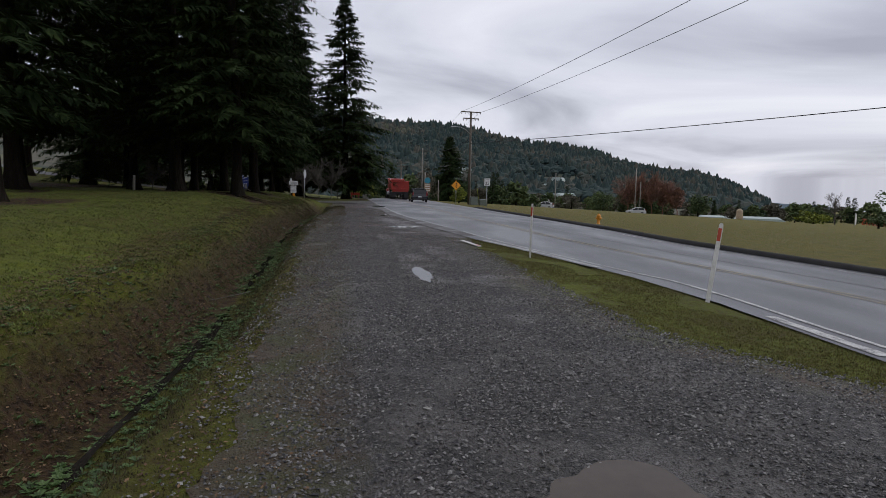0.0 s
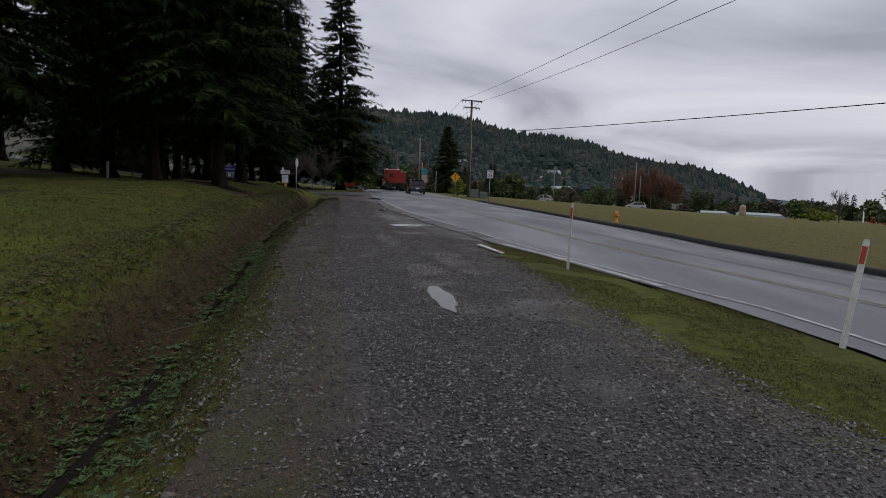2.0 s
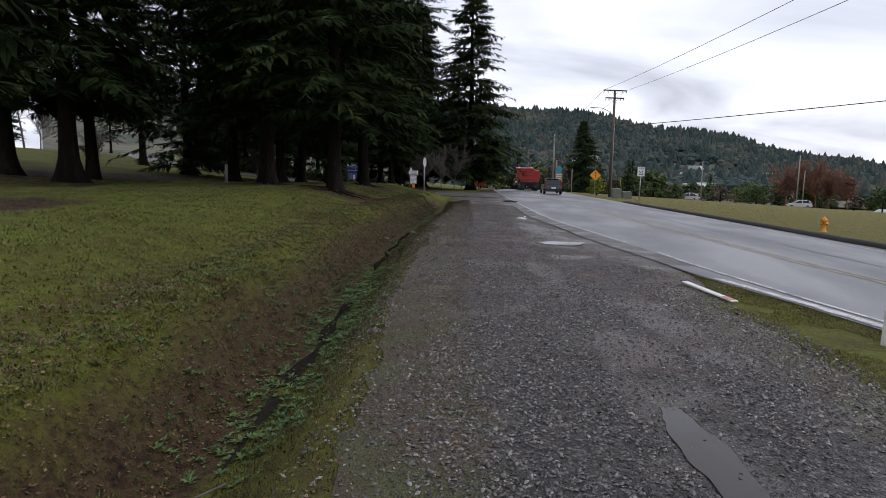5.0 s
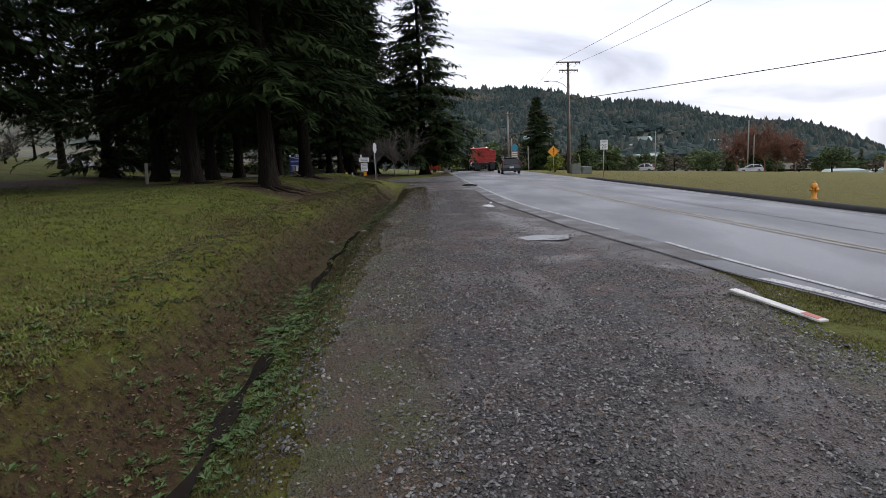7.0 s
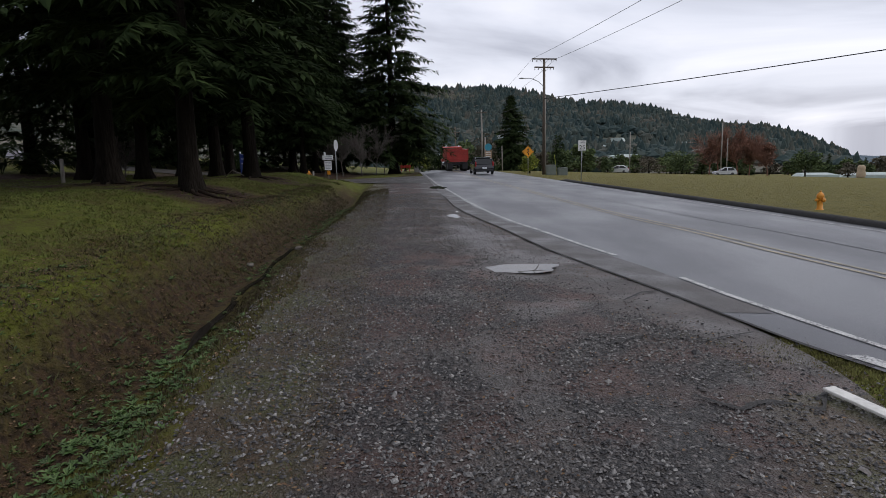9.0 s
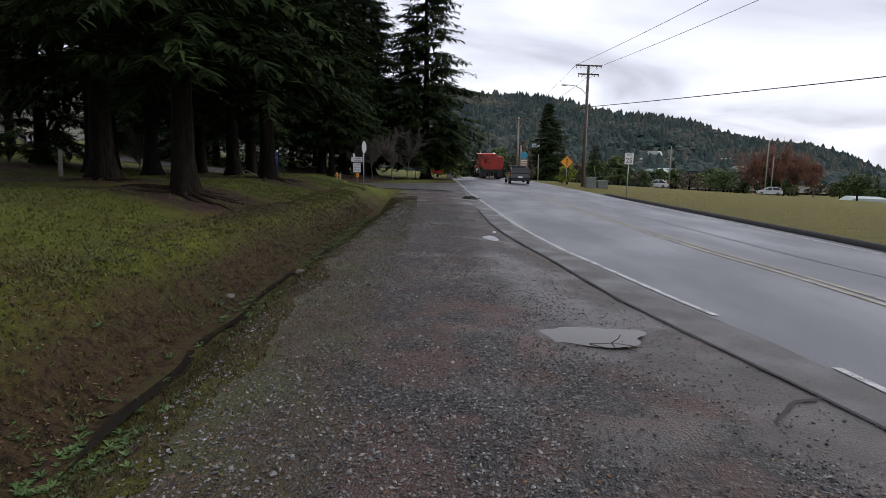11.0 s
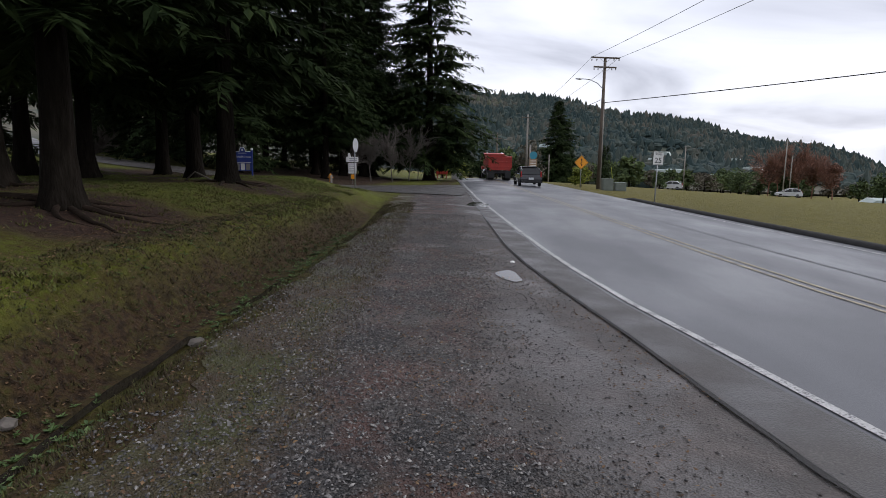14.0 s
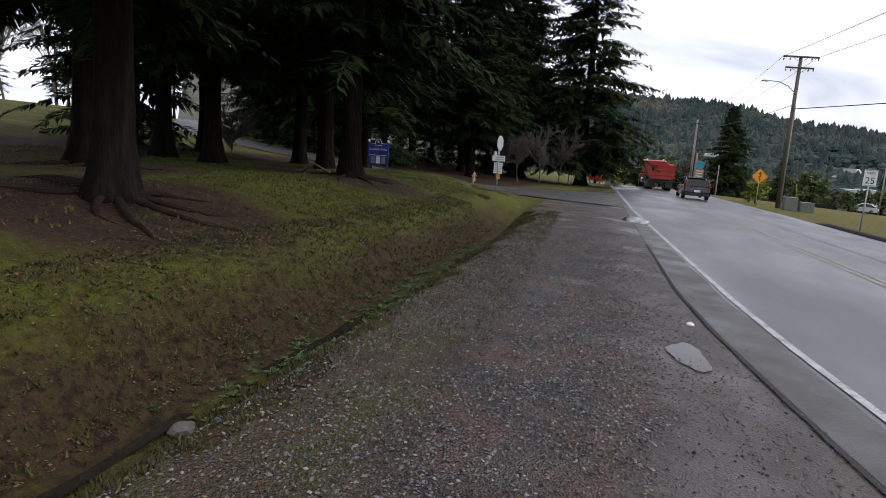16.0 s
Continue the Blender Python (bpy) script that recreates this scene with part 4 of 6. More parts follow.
def limbs_mesh(name, height, r, seed, mat, levels=4, spread=0.55, first=0.28, kids=4, twig=0.012):
    """A bare tree: tapered limbs that fork and fork again."""
    rnd = random.Random(seed)
    V, F = [], []

    def seg(a, b, ra, rb):
        d = (b - a).normalized()
        q = d.to_track_quat("Z", "Y").to_matrix()
        n = 5 if ra > 0.03 else 3
        i = len(V)
        for p, k in ((a, ra), (b, rb)):
            for j in range(n):
                V.append(p + q @ Vector((k * math.cos(6.283 * j / n), k * math.sin(6.283 * j / n), 0)))
        for j in range(n):
            F.append((i + j, i + (j + 1) % n, i + n + (j + 1) % n, i + n + j))

    def grow(p, d, ln, ra, lev):
        q = p
        for s in range(3):
            d2 = (d + Vector((rnd.gauss(0, 0.1), rnd.gauss(0, 0.1), rnd.gauss(0.03, 0.08)))).normalized()
            e = q + d2 * ln / 3
            seg(q, e, max(twig, ra * (1 - s * 0.2)), max(twig, ra * (0.8 - s * 0.2)))
            if lev < levels and (s or lev):
                for _ in range(kids if lev else kids + 1):
                    if rnd.random() < 0.75:
                        t = (d2 + Vector((rnd.gauss(0, spread), rnd.gauss(0, spread), rnd.gauss(0.1, spread * 0.6)))).normalized()
                        grow(q.lerp(e, rnd.random()), t, ln * rnd.uniform(0.42, 0.68), ra * 0.45, lev + 1)
            q, d = e, d2

    grow(Vector((0, 0, -0.2)), Vector((0, 0, 1)), height * 0.62, r, 0)
    return mesh_of(name, V, F, mat)


def bare_tree(x, y, height, seed, label, mat=None, group="bare trees", levels=3, kids=3, r=None, twig=0.012):
    ob = put(new("bare_tree"), x, y)
    tagged(ob, label, "tree", group)
    o = new("branchwork", limbs_mesh("branchwork", height, r or height * 0.018, seed, mat or M_BARE, levels, kids=kids, twig=twig))
    o.parent = ob
    return ob


def leafy(name, x, y, rx, rz, count, seed, mat, label, category, leaf=0.3, stem=0.0, group="", lift=0.0):
    ob = put(new(name), x, y, lift=lift)
    tagged(ob, label, category, group)
    c = new("crown", leaf_crown("crown", rx, rz, count, seed, mat, leaf, stem))
    c.parent = ob
    t = new("trunk", trunk_mesh("trunk", max(0.8, stem + rz * 1.2), max(0.06, rx * 0.06), M_BARK, seed, 1.4, seg=8))
    t.parent = ob
    return ob


# bare undergrowth and shrubs along the far side of the drive
rb = random.Random(31)
for i, (x, y, h) in enumerate([(-9.0, 70, 4.6), (-10.4, 68.5, 4.2), (-8.4, 74.5, 5.0), (-11.8, 66.8, 3.6), (-7.9, 77, 3.8)]):
    bare_tree(x, y, h, 300 + i, "tangled bare alder undergrowth beside the drive", levels=3, kids=4, r=0.05, group="bare undergrowth")
leafy("shrub", -5.9, 93, 2.3, 1.5, 900, 41, M_LIME, "yellow-green shrub past the drive mouth", "shrub", 0.22)
leafy("shrub", -7.6, 97, 2.6, 2.0, 900, 45, M_LIME, "yellow-green shrub past the drive mouth", "shrub", 0.22)
leafy("hedge", -3.0, 101, 2.6, 1.2, 1200, 42, M_FIR, "low dark evergreen hedge at the bend", "hedge", 0.2)
leafy("hedge", 0.5, 104, 2.8, 1.1, 1200, 43, M_FIR, "low dark evergreen hedge at the bend", "hedge", 0.2)
leafy("shrub", 7.2, 80, 1.35, 1.0, 1500, 44, M_LIME, "bright yellow-green shrub behind the warning sign", "shrub", 0.14)
leafy("shrub", 3.4, 110, 2.6, 3.0, 1400, 46, M_GREYBUSH, "grey-green willow shrub beside the road", "shrub", 0.22, lift=0.0)
leafy("shrub", 28.2, 138, 2.0, 1.6, 700, 47, M_BROADLEAF, "dark evergreen shrub beside the cross street", "shrub", 0.25)
leafy("shrub", 36.8, 140, 3.6, 1.9, 1500, 48, M_GREYBUSH, "round grey leafless shrub by the cross street", "shrub", 0.24)
leafy("shrub", 49.4, 158, 4.2, 2.7, 1500, 49, M_BROADLEAF, "round dark green tree behind the field", "shrub", 0.3)
leafy("round_tree", 56.8, 120, 2.4, 2.3, 1500, 50, M_BROADLEAF, "rounded green tree at the field edge", "tree", 0.24, 0.4)
leafy("round_tree", 83, 100, 6.0, 3.4, 1600, 52, M_BROADLEAF, "wide olive green tree at the field edge", "tree", 0.35, 0.4)
leafy("shrub", 62, 117, 2.2, 1.3, 700, 53, M_GREYBUSH, "grey shrub at the field edge", "shrub", 0.24)
leafy("shrub", 71, 106, 3.2, 1.2, 900, 54, M_LIME, "low yellow-green hedge at the field edge", "hedge", 0.24)
leafy("shrub", 66, 84, 2.2, 0.9, 600, 55, M_BROADLEAF, "low green shrub at the field edge", "shrub", 0.22)
for i, (x, y, h) in enumerate([(62.5, 171, 11.5), (66.8, 170, 12.5), (70.4, 172, 11), (73, 168, 9.5), (59.5, 169, 9)]):
    ob = bare_tree(x, y, h, 400 + i, "reddish brown leafless tree behind the field", M_REDTWIG, "red-brown trees", levels=3, kids=5, r=0.16, twig=0.03)
    c = new("twig_crown", leaf_crown("twig_crown", h * 0.22, h * 0.32, 1100, 420 + i, M_REDTWIG, 0.26, h * 0.22))
    c.parent = ob
for i, (x, y, h) in enumerate([(86, 96, 8.5), (93, 97, 8), (79, 112, 7)]):
    bare_tree(x, y, h, 440 + i, "pale leafless tree at the field edge", levels=3, kids=4, r=0.12)
# the open meadow up the park
bare_tree(-16.1, 42.6, 2.2, 470, "tangled dead brush between the firs", levels=3, kids=4, r=0.04, group="bare undergrowth")
for i, (x, y, h) in enumerate([(-52, 60, 13), (-55.5, 62, 15), (-50.5, 64, 12), (-58, 65, 14)]):
    bare_tree(x, y, h, 480 + i, "tall thin leafless tree at the top of the meadow", levels=3, kids=3, r=0.11, twig=0.02)
leafy("shrub", -37.5, 56.5, 1.3, 0.9, 500, 490, M_GREYBUSH, "brown winter shrub on the park meadow", "shrub", 0.16)
for i, (x, y, h) in enumerate([(-47, 62, 5.0), (-40, 61, 3.6)]):
    bare_tree(x, y, h, 460 + i, "small leafless tree on the park meadow", levels=3, kids=4, r=0.08)
for i, (x, y, s) in enumerate([(-60, 72, 0.62), (-63, 76, 0.7), (-57, 78, 0.66), (-66, 70, 0.6), (-54, 82, 0.72)]):
    again(fir_d, x, y, 70 * i, s)


def valley_trees():
    """Rows of trees past the field, each its own thing of one of three kinds."""
    rnd = random.Random(8)
    a = put(conifer("dark fir in the valley behind the field", 9, 0.2, 0.3, 2.2, 601, "valley firs", per_m=16, twigs=8, spread=1.4), 22, 165)
    b = leafy("round_tree", 24, 172, 3.4, 2.6, 700, 603, M_BROADLEAF, "dark green tree in the valley behind the field", "tree", 0.5, 0.5, "valley trees")
    c = leafy("round_tree", 20, 180, 3.2, 2.3, 600, 605, M_GREYBUSH, "grey-brown winter tree in the valley behind the field", "tree", 0.5, 0.5, "valley trees")
    for i in range(120):
        u = rnd.random()
        x = -20 + 190 * u
        y = rnd.uniform(165, 290) - 55 * max(0, u - 0.5)
        again((a, b, c, b, a)[rnd.randrange(5)], x, y, rnd.uniform(0, 360), rnd.uniform(0.7, 1.35))


valley_trees()


# ---- hills ----
RIDGE = [(-40, 6.0), (-20, 5.9), (-8.6, 5.5), (-3.2, 5.05), (0.3, 4.85), (3.3, 4.65), (5.8, 4.25), (7.9, 3.65), (10.8, 3.2), (13.3, 2.95), (15.7, 2.55), (18.2, 1.7), (20.5, 1.2), (24.6, 0.7), (26.8, 0.1),
         (28.5, -0.7), (29.5, -1.3), (32, -2.4), (40, -4)]
RIDGE2 = [(10, -2), (20, -1.2), (27, -0.9), (30, -1.25), (32.1, -1.4), (33.5, -1.3), (35.2, -1.8), (38, -2.3), (50, -2.5)]


def hill_height(az, r, rows, r0, r1):
    el = float(np.interp(az, [k[0] for k in rows], [k[1] for k in rows]))
    k = min(1.0, max(0.0, (r - r0) / (r1 - r0)))
    x, y = r * math.sin(radians(az)), r * math.cos(radians(az))
    low = min(-3.2, el - 0.6)
    rise = low + (el - 0.7 - low) * k ** 0.85
    rise += (0.75 * noise.noise(Vector((x * 0.006, y * 0.006, 2))) + 0.25 * noise.noise(Vector((x * 0.02, y * 0.02, 5)))) * math.sin(math.pi * k) * min(1.0, (el - low) / 5)
    return r * math.tan(radians(rise)) + 1.8


def hill(name, rows, r0, r1, mat, label, back=1.35):
    azs = steps((rows[0][0], 0), (rows[-1][0], 130))
    rs = steps((r0, 0), (r1, 30), (r1 * back, 4))
    verts, faces = [], []
    for az in azs:
        for r in rs:
            z = hill_height(az, min(r, r1), rows, r0, r1) - max(0, r - r1) * 0.25
            verts.append((r * math.sin(radians(az)), r * math.cos(radians(az)), z))
    n = len(rs)
    for j in range(len(azs) - 1):
        for i in range(n - 1):
            a = j * n + i
            faces.append((a, a + 1, a + n + 1, a + n))
    return tagged(new(name, mesh_of(name, verts, faces, mat, True)), label, "hill", kind="structure")


hill("hillside", RIDGE, 330, 900, M_HILL, "wooded hillside with clearings across the valley")
hill("far_ridge", RIDGE2, 1500, 2200, M_HAZY_RIDGE, "distant wooded ridge with blue haze in its colour")


def hill_woods():
    rnd = random.Random(12)
    V, F = [], []

    def tree(x, y, z, h, w, pointed):
        i = len(V)
        n = 6
        ph = rnd.uniform(0, 6)
        rings = ((0.0, 0.55), (0.22, 1.0), (0.5, 0.72), (0.75, 0.4)) if pointed else ((0.05, 0.6), (0.35, 1.0), (0.65, 0.9), (0.88, 0.5))
        for k, s in rings:
            for j in range(n):
                q = w * s * rnd.uniform(0.7, 1.25)
                V.append((x + q * math.cos(ph + 6.283 * j / n), y + q * math.sin(ph + 6.283 * j / n), z + h * k * rnd.uniform(0.92, 1.08)))
        V.append((x, y, z + h))
        for r in range(3):
            for j in range(n):
                a, b = i + r * n + j, i + r * n + (j + 1) % n
                F.append((a, b, b + n, a + n))
        for j in range(n):
            F.append((i + 3 * n + j, i + 3 * n + (j + 1) % n, i + 4 * n))

    count = 0
    while count < 9000:
        az = rnd.uniform(-12, 30)
        k = rnd.random()
        r = 330 + 575 * k
        x, y = r * math.sin(radians(az)), r * math.cos(radians(az))
        thick = noise.noise(Vector((x * 0.011, y * 0.011, 9))) + 0.8 * k - 0.1
        if thick < rnd.uniform(-0.1, 0.5):
            continue
        z = hill_height(az, min(r, 900), RIDGE, 330, 900)
        big = rnd.uniform(0.7, 1.3)
        pointed = rnd.random() < 0.12 + 0.45 * k
        tree(x, y, z - 1, (10 if pointed else 6.5) * big, (3.2 if pointed else 4.4) * big, pointed)
        count += 1
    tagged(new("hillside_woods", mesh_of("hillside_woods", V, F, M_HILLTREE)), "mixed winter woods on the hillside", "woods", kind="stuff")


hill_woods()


def house(x, y, z, w, d, h, turn, label):
    ob = thing("house", pose(x, y, z, 0, 0, turn), label, "house", "valley houses")
    part("wall", box(w, d, h, (0, 0, h / 2)), M_WALL, ob)
    rh = h * 0.55
    bm = plate([(-w / 2 - 0.4, 0), (w / 2 + 0.4, 0), (w / 2 - w * 0.12, rh), (-w / 2 + w * 0.12, rh)], d + 0.8, Matrix.Translation((0, 0, h)))
    part("roof", bm, M_ROOF, ob)
    for i in range(3):
        part("window", box(w * 0.14, 0.08, h * 0.36, (-w * 0.3 + w * 0.3 * i, -d / 2 - 0.02, h * 0.55)), M_GLASS, ob)
    return ob


house(-8, 258, -8.4, 9, 7, 3.0, 10, "white house on the valley side")
house(84, 147, -10.6, 12, 8, 1.9, -25, "low building with a pale green metal roof")
house(76, 152, -10.4, 8, 7, 1.7, -15, "low building with a pale green metal roof")
rh = random.Random(77)
for _ in range(16):
    az, r = rh.uniform(2, 24), rh.uniform(330, 560)
    x, y = r * math.sin(radians(az)), r * math.cos(radians(az))
    house(x, y, hill_height(az, r, RIDGE, 330, 900) + 1.0, rh.uniform(9, 14), 8, rh.uniform(3, 4.5), -az + rh.uniform(-25, 25), "pale house among trees on the hillside")


# ---- roadside things ----
def marker_post(x, y, lean_x, lean_y, turn, label):
    ob = thing("marker_post", on_ground(x, y, turn, 0.0, lean_x, lean_y), label, "marker post", "roadside markers")
    prof = [(-0.034, -0.006), (0.034, -0.006), (0.034, 0.006), (0.025, 0.012), (-0.025, 0.012), (-0.034, 0.006)]
    bm = bmesh.new()
    rings = [[bm.verts.new((a * k, b, z)) for a, b in prof] for z, k in ((-0.15, 1), (1.17, 1), (1.22, 0.9), (1.25, 0.6))]
    for p, q in zip(rings[:-1], rings[1:]):
        for i in range(6):
            bm.faces.new((p[i], p[(i + 1) % 6], q[(i + 1) % 6], q[i]))
    bm.faces.new(rings[-1])
    part("blade", bm, M_POST, ob)
    part("reflector", box(0.055, 0.006, 0.2, (0, -0.011, 1.07), 0.002), M_RED, ob, "red reflector strip")
    part("reflector", box(0.055, 0.006, 0.2, (0, 0.017, 1.07), 0.002), M_RED, ob, "red reflector strip")
    return ob


marker_post(4.18, 13.6, 0, 1.5, -65, "upright white plastic marker post in the verge")
marker_post(6.07, 8.63, -5.3, 3.7, -55, "leaning white plastic marker post with a red reflector")

plank = thing("fallen_marker", pose((2.8 + 3.18) / 2, (16.45 + 15.25) / 2, ground_z(3.0, 15.8) + 0.05, 0, 1, math.degrees(math.atan2(-1.2, 0.38))), "white plastic marker post lying flat on the verge", "marker post", "roadside markers")
part("blade", box(1.26, 0.1, 0.022, (0, 0, 0), 0.006), M_POST, plank)
part("reflector", box(0.2, 0.075, 0.006, (0.48, 0, 0.012), 0.001), M_RED, plank, "scuffed red reflector strip")


def diamond_sign(x, y, turn, size, high, face, symbol, label, z=None, post_r=0.03):
    m = on_ground(x, y, turn) if z is None else pose(x, y, z, 0, 0, turn)
    ob = thing("road_sign", m, label, "road sign")
    part("post", rod((0, 0.03, -0.3), (0, 0.03, high + size * 0.55), post_r, seg=8), M_GALV, ob)
    s = size / math.sqrt(2)
    part("panel", plate([(0, -s), (s, 0), (0, s), (-s, 0)], 0.012, Matrix.Translation((0, -0.01, high)), 0.004), face, ob)
    if symbol:
        s2 = s * 0.93
        part("border", plate([(0, -s2), (s2, 0), (0, s2), (-s2, 0)], 0.004, Matrix.Translation((0, -0.019, high))), M_BLACK, ob)
        s3 = s * 0.885
        part("face", plate([(0, -s3), (s3, 0), (0, s3), (-s3, 0)], 0.004, Matrix.Translation((0, -0.022, high))), face, ob)
        k = size * 0.1
        part("arrow", tube([(k * 1.2 * a, -0.03, high + b * size) for a, b in ((0.3, -0.36), (0.3, -0.22), (-0.7, -0.1), (0.7, 0.08), (0, 0.18), (0, 0.26))], size * 0.045, 6), M_BLACK, ob, "black winding-road arrow")
        part("arrow_head", plate([(-k * 1.1, 0.22 * size), (k * 1.1, 0.22 * size), (0, 0.42 * size)], 0.01, Matrix.Translation((0, -0.028, high))), M_BLACK, ob)
    return ob


diamond_sign(6.35, 73.0, 8, 0.82, 2.15, M_SIGNYEL, True, "amber winding-road warning sign on a steel post")
diamond_sign(-7.2, 92.0, 200, 0.85, 1.75, M_SIGNBACK, False, "bare metal back of a diamond road sign")

speed = thing("speed_sign", on_ground(7.45, 51.4, 4, 0, 0, 1.0), "white 25 speed limit sign on a steel post", "road sign")
part("post", rod((0, 0.03, -0.3), (0, 0.03, 2.6), 0.03, seg=8), M_GALV, speed)
part("panel", box(0.48, 0.012, 0.64, (0, -0.01, 2.28), 0.005), M_WHITE, speed)
part("border", plate([(-0.22, 1.98), (0.22, 1.98), (0.22, 1.992), (-0.22, 1.992)], 0.004, Matrix.Translation((0, -0.019, 0))), M_BLACK, speed)
part("border", plate([(-0.22, 2.568), (0.22, 2.568), (0.22, 2.58), (-0.22, 2.58)], 0.004, Matrix.Translation((0, -0.019, 0))), M_BLACK, speed)
lettering("number", "25", 0.36, M_BLACK, speed, pose(0, -0.021, 2.17, 90))
lettering("word", "SPEED", 0.115, M_BLACK, speed, pose(0, -0.021, 2.47, 90))

stop = thing("stop_sign", on_ground(-6.9, 48.3, 80), "bare metal back of an octagonal stop sign", "road sign")
part("post", rod((0, 0.03, -0.3), (0, 0.03, 2.35), 0.03, seg=8), M_GALV, stop)
part("panel", plate(ngon(0.33, 8, math.pi / 8), 0.012, Matrix.Translation((0, -0.01, 2.05)), 0.004), M_SIGNBACK, stop)

notice = thing("park_notice", on_ground(-10.35, 62.0, 0), "white notice boards on a post by the drive", "sign")
part("post", rod((0, 0.03, -0.3), (0, 0.03, 1.9), 0.035, seg=8), M_PALEPOLE, notice)
part("arrow_board", plate([(-0.42, 1.5), (0.42, 1.5), (0.42, 1.84), (-0.1, 1.84), (-0.16, 2.1), (-0.3, 2.1), (-0.3, 1.84), (-0.42, 1.84)], 0.02), M_WHITE, notice)
for k in range(2):
    part("text_bar", box(0.56, 0.006, 0.05, (0.06, -0.013, 1.60 + 0.13 * k)), M_GALV, notice)
part("rules_board", box(0.56, 0.02, 0.7, (0, 0, 1.06), 0.004), M_WHITE, notice)
for k in range(5):
    part("text_bar", box(0.42, 0.006, 0.035, (0, -0.013, 0.82 + 0.12 * k)), M_GALV, notice)
part("small_plate", box(0.24, 0.02, 0.3, (0.03, 0, 0.5), 0.004), M_SIGNYEL, notice, "small yellow plate")

azalea = thing("park_sign", on_ground(-10.42, 43.8, 14, -0.02), "blue wooden park entrance sign with white lettering", "sign")
for sx in (-0.36, 0.36):
    part("post", box(0.06, 0.06, 1.12, (sx, 0, 0.5), 0.008), M_BLUE, azalea)
    part("finial", lathe([(0.03, 1.05), (0.045, 1.08), (0.045, 1.12), (0.02, 1.15)], 10, Matrix.Translation((sx, 0, 0))), M_WHITE, azalea, "white post cap")
part("board", box(0.66, 0.03, 0.46, (0, -0.005, 0.78), 0.006), M_BLUE, azalea)
part("crest", plate([(-0.11, 1.0), (0.11, 1.0), (0.1, 1.1), (0.05, 1.17), (-0.05, 1.17), (-0.1, 1.1)], 0.03, None, 0.004), M_BLUE, azalea)
part("crest_trim", tube([(-0.31, -0.026, 1.005), (-0.115, -0.026, 1.005), (-0.1, -0.026, 1.1), (-0.05, -0.026, 1.165), (0.05, -0.026, 1.165), (0.1, -0.026, 1.1), (0.115, -0.026, 1.005), (0.31, -0.026, 1.005)], 0.011, 6), M_WHITE, azalea)
part("crest_badge", plate([(-0.03, 1.03), (0.03, 1.03), (0.03, 1.09), (0, 1.12), (-0.03, 1.09)], 0.012, Matrix.Translation((0, -0.02, 0))), M_WHITE, azalea)
part("trim", box(0.64, 0.01, 0.018, (0, -0.024, 0.575)), M_WHITE, azalea)
part("text_bar", box(0.3, 0.006, 0.02, (0, -0.023, 0.94)), M_WHITE, azalea)
lettering("park_name", "AZALEA PARK", 0.108, M_WHITE, azalea, pose(0, -0.024, 0.79, 90), 0.003, "white painted park name")
for sx, mt in ((-0.2, M_PORCELAIN), (0.0, M_WHITE), (0.2, M_PORCELAIN)):
    part("notice_sheet", box(0.15, 0.012, 0.26, (sx, -0.012, 0.4), 0.003), mt, azalea)
part("backing", box(0.62, 0.02, 0.32, (0, 0.004, 0.4)), M_BLUE, azalea)


def hydrant(x, y, turn, label):
    ob = thing("fire_hydrant", on_ground(x, y, turn, -0.02) @ Matrix.Diagonal((0.82, 0.82, 0.82, 1)), label, "hydrant", "fire hydrants")
    part("barrel", lathe([(0.15, 0.0), (0.15, 0.04), (0.1, 0.06), (0.1, 0.44), (0.13, 0.46), (0.13, 0.5), (0.1, 0.52)], 18), M_ORANGE, ob)
    part("bonnet", lathe([(0.135, 0.5), (0.135, 0.54), (0.12, 0.6), (0.075, 0.66), (0.03, 0.685)], 18), M_ORANGE, ob)
    part("operating_nut", lathe([(0.028, 0.68), (0.028, 0.74)], 5), M_ORANGE, ob)
    for a, ln, r in ((0, 0.21, 0.055), (180, 0.21, 0.055), (270, 0.19, 0.075)):
        part("nozzle_cap", lathe([(r * 0.8, 0.08), (r * 0.8, ln - 0.05), (r, ln - 0.05), (r, ln), (r * 0.3, ln), (r * 0.3, ln + 0.035)], 12, Matrix.Translation((0, 0, 0.4)) @ pose(0, 0, 0, 90, 0, a + 90)), M_ORANGE, ob)
    return ob


hydrant(11.2, 32.0, 20, "orange-yellow fire hydrant in the dry field")
hydrant(-11.9, 62.0, 0, "orange-yellow fire hydrant beside the park drive")


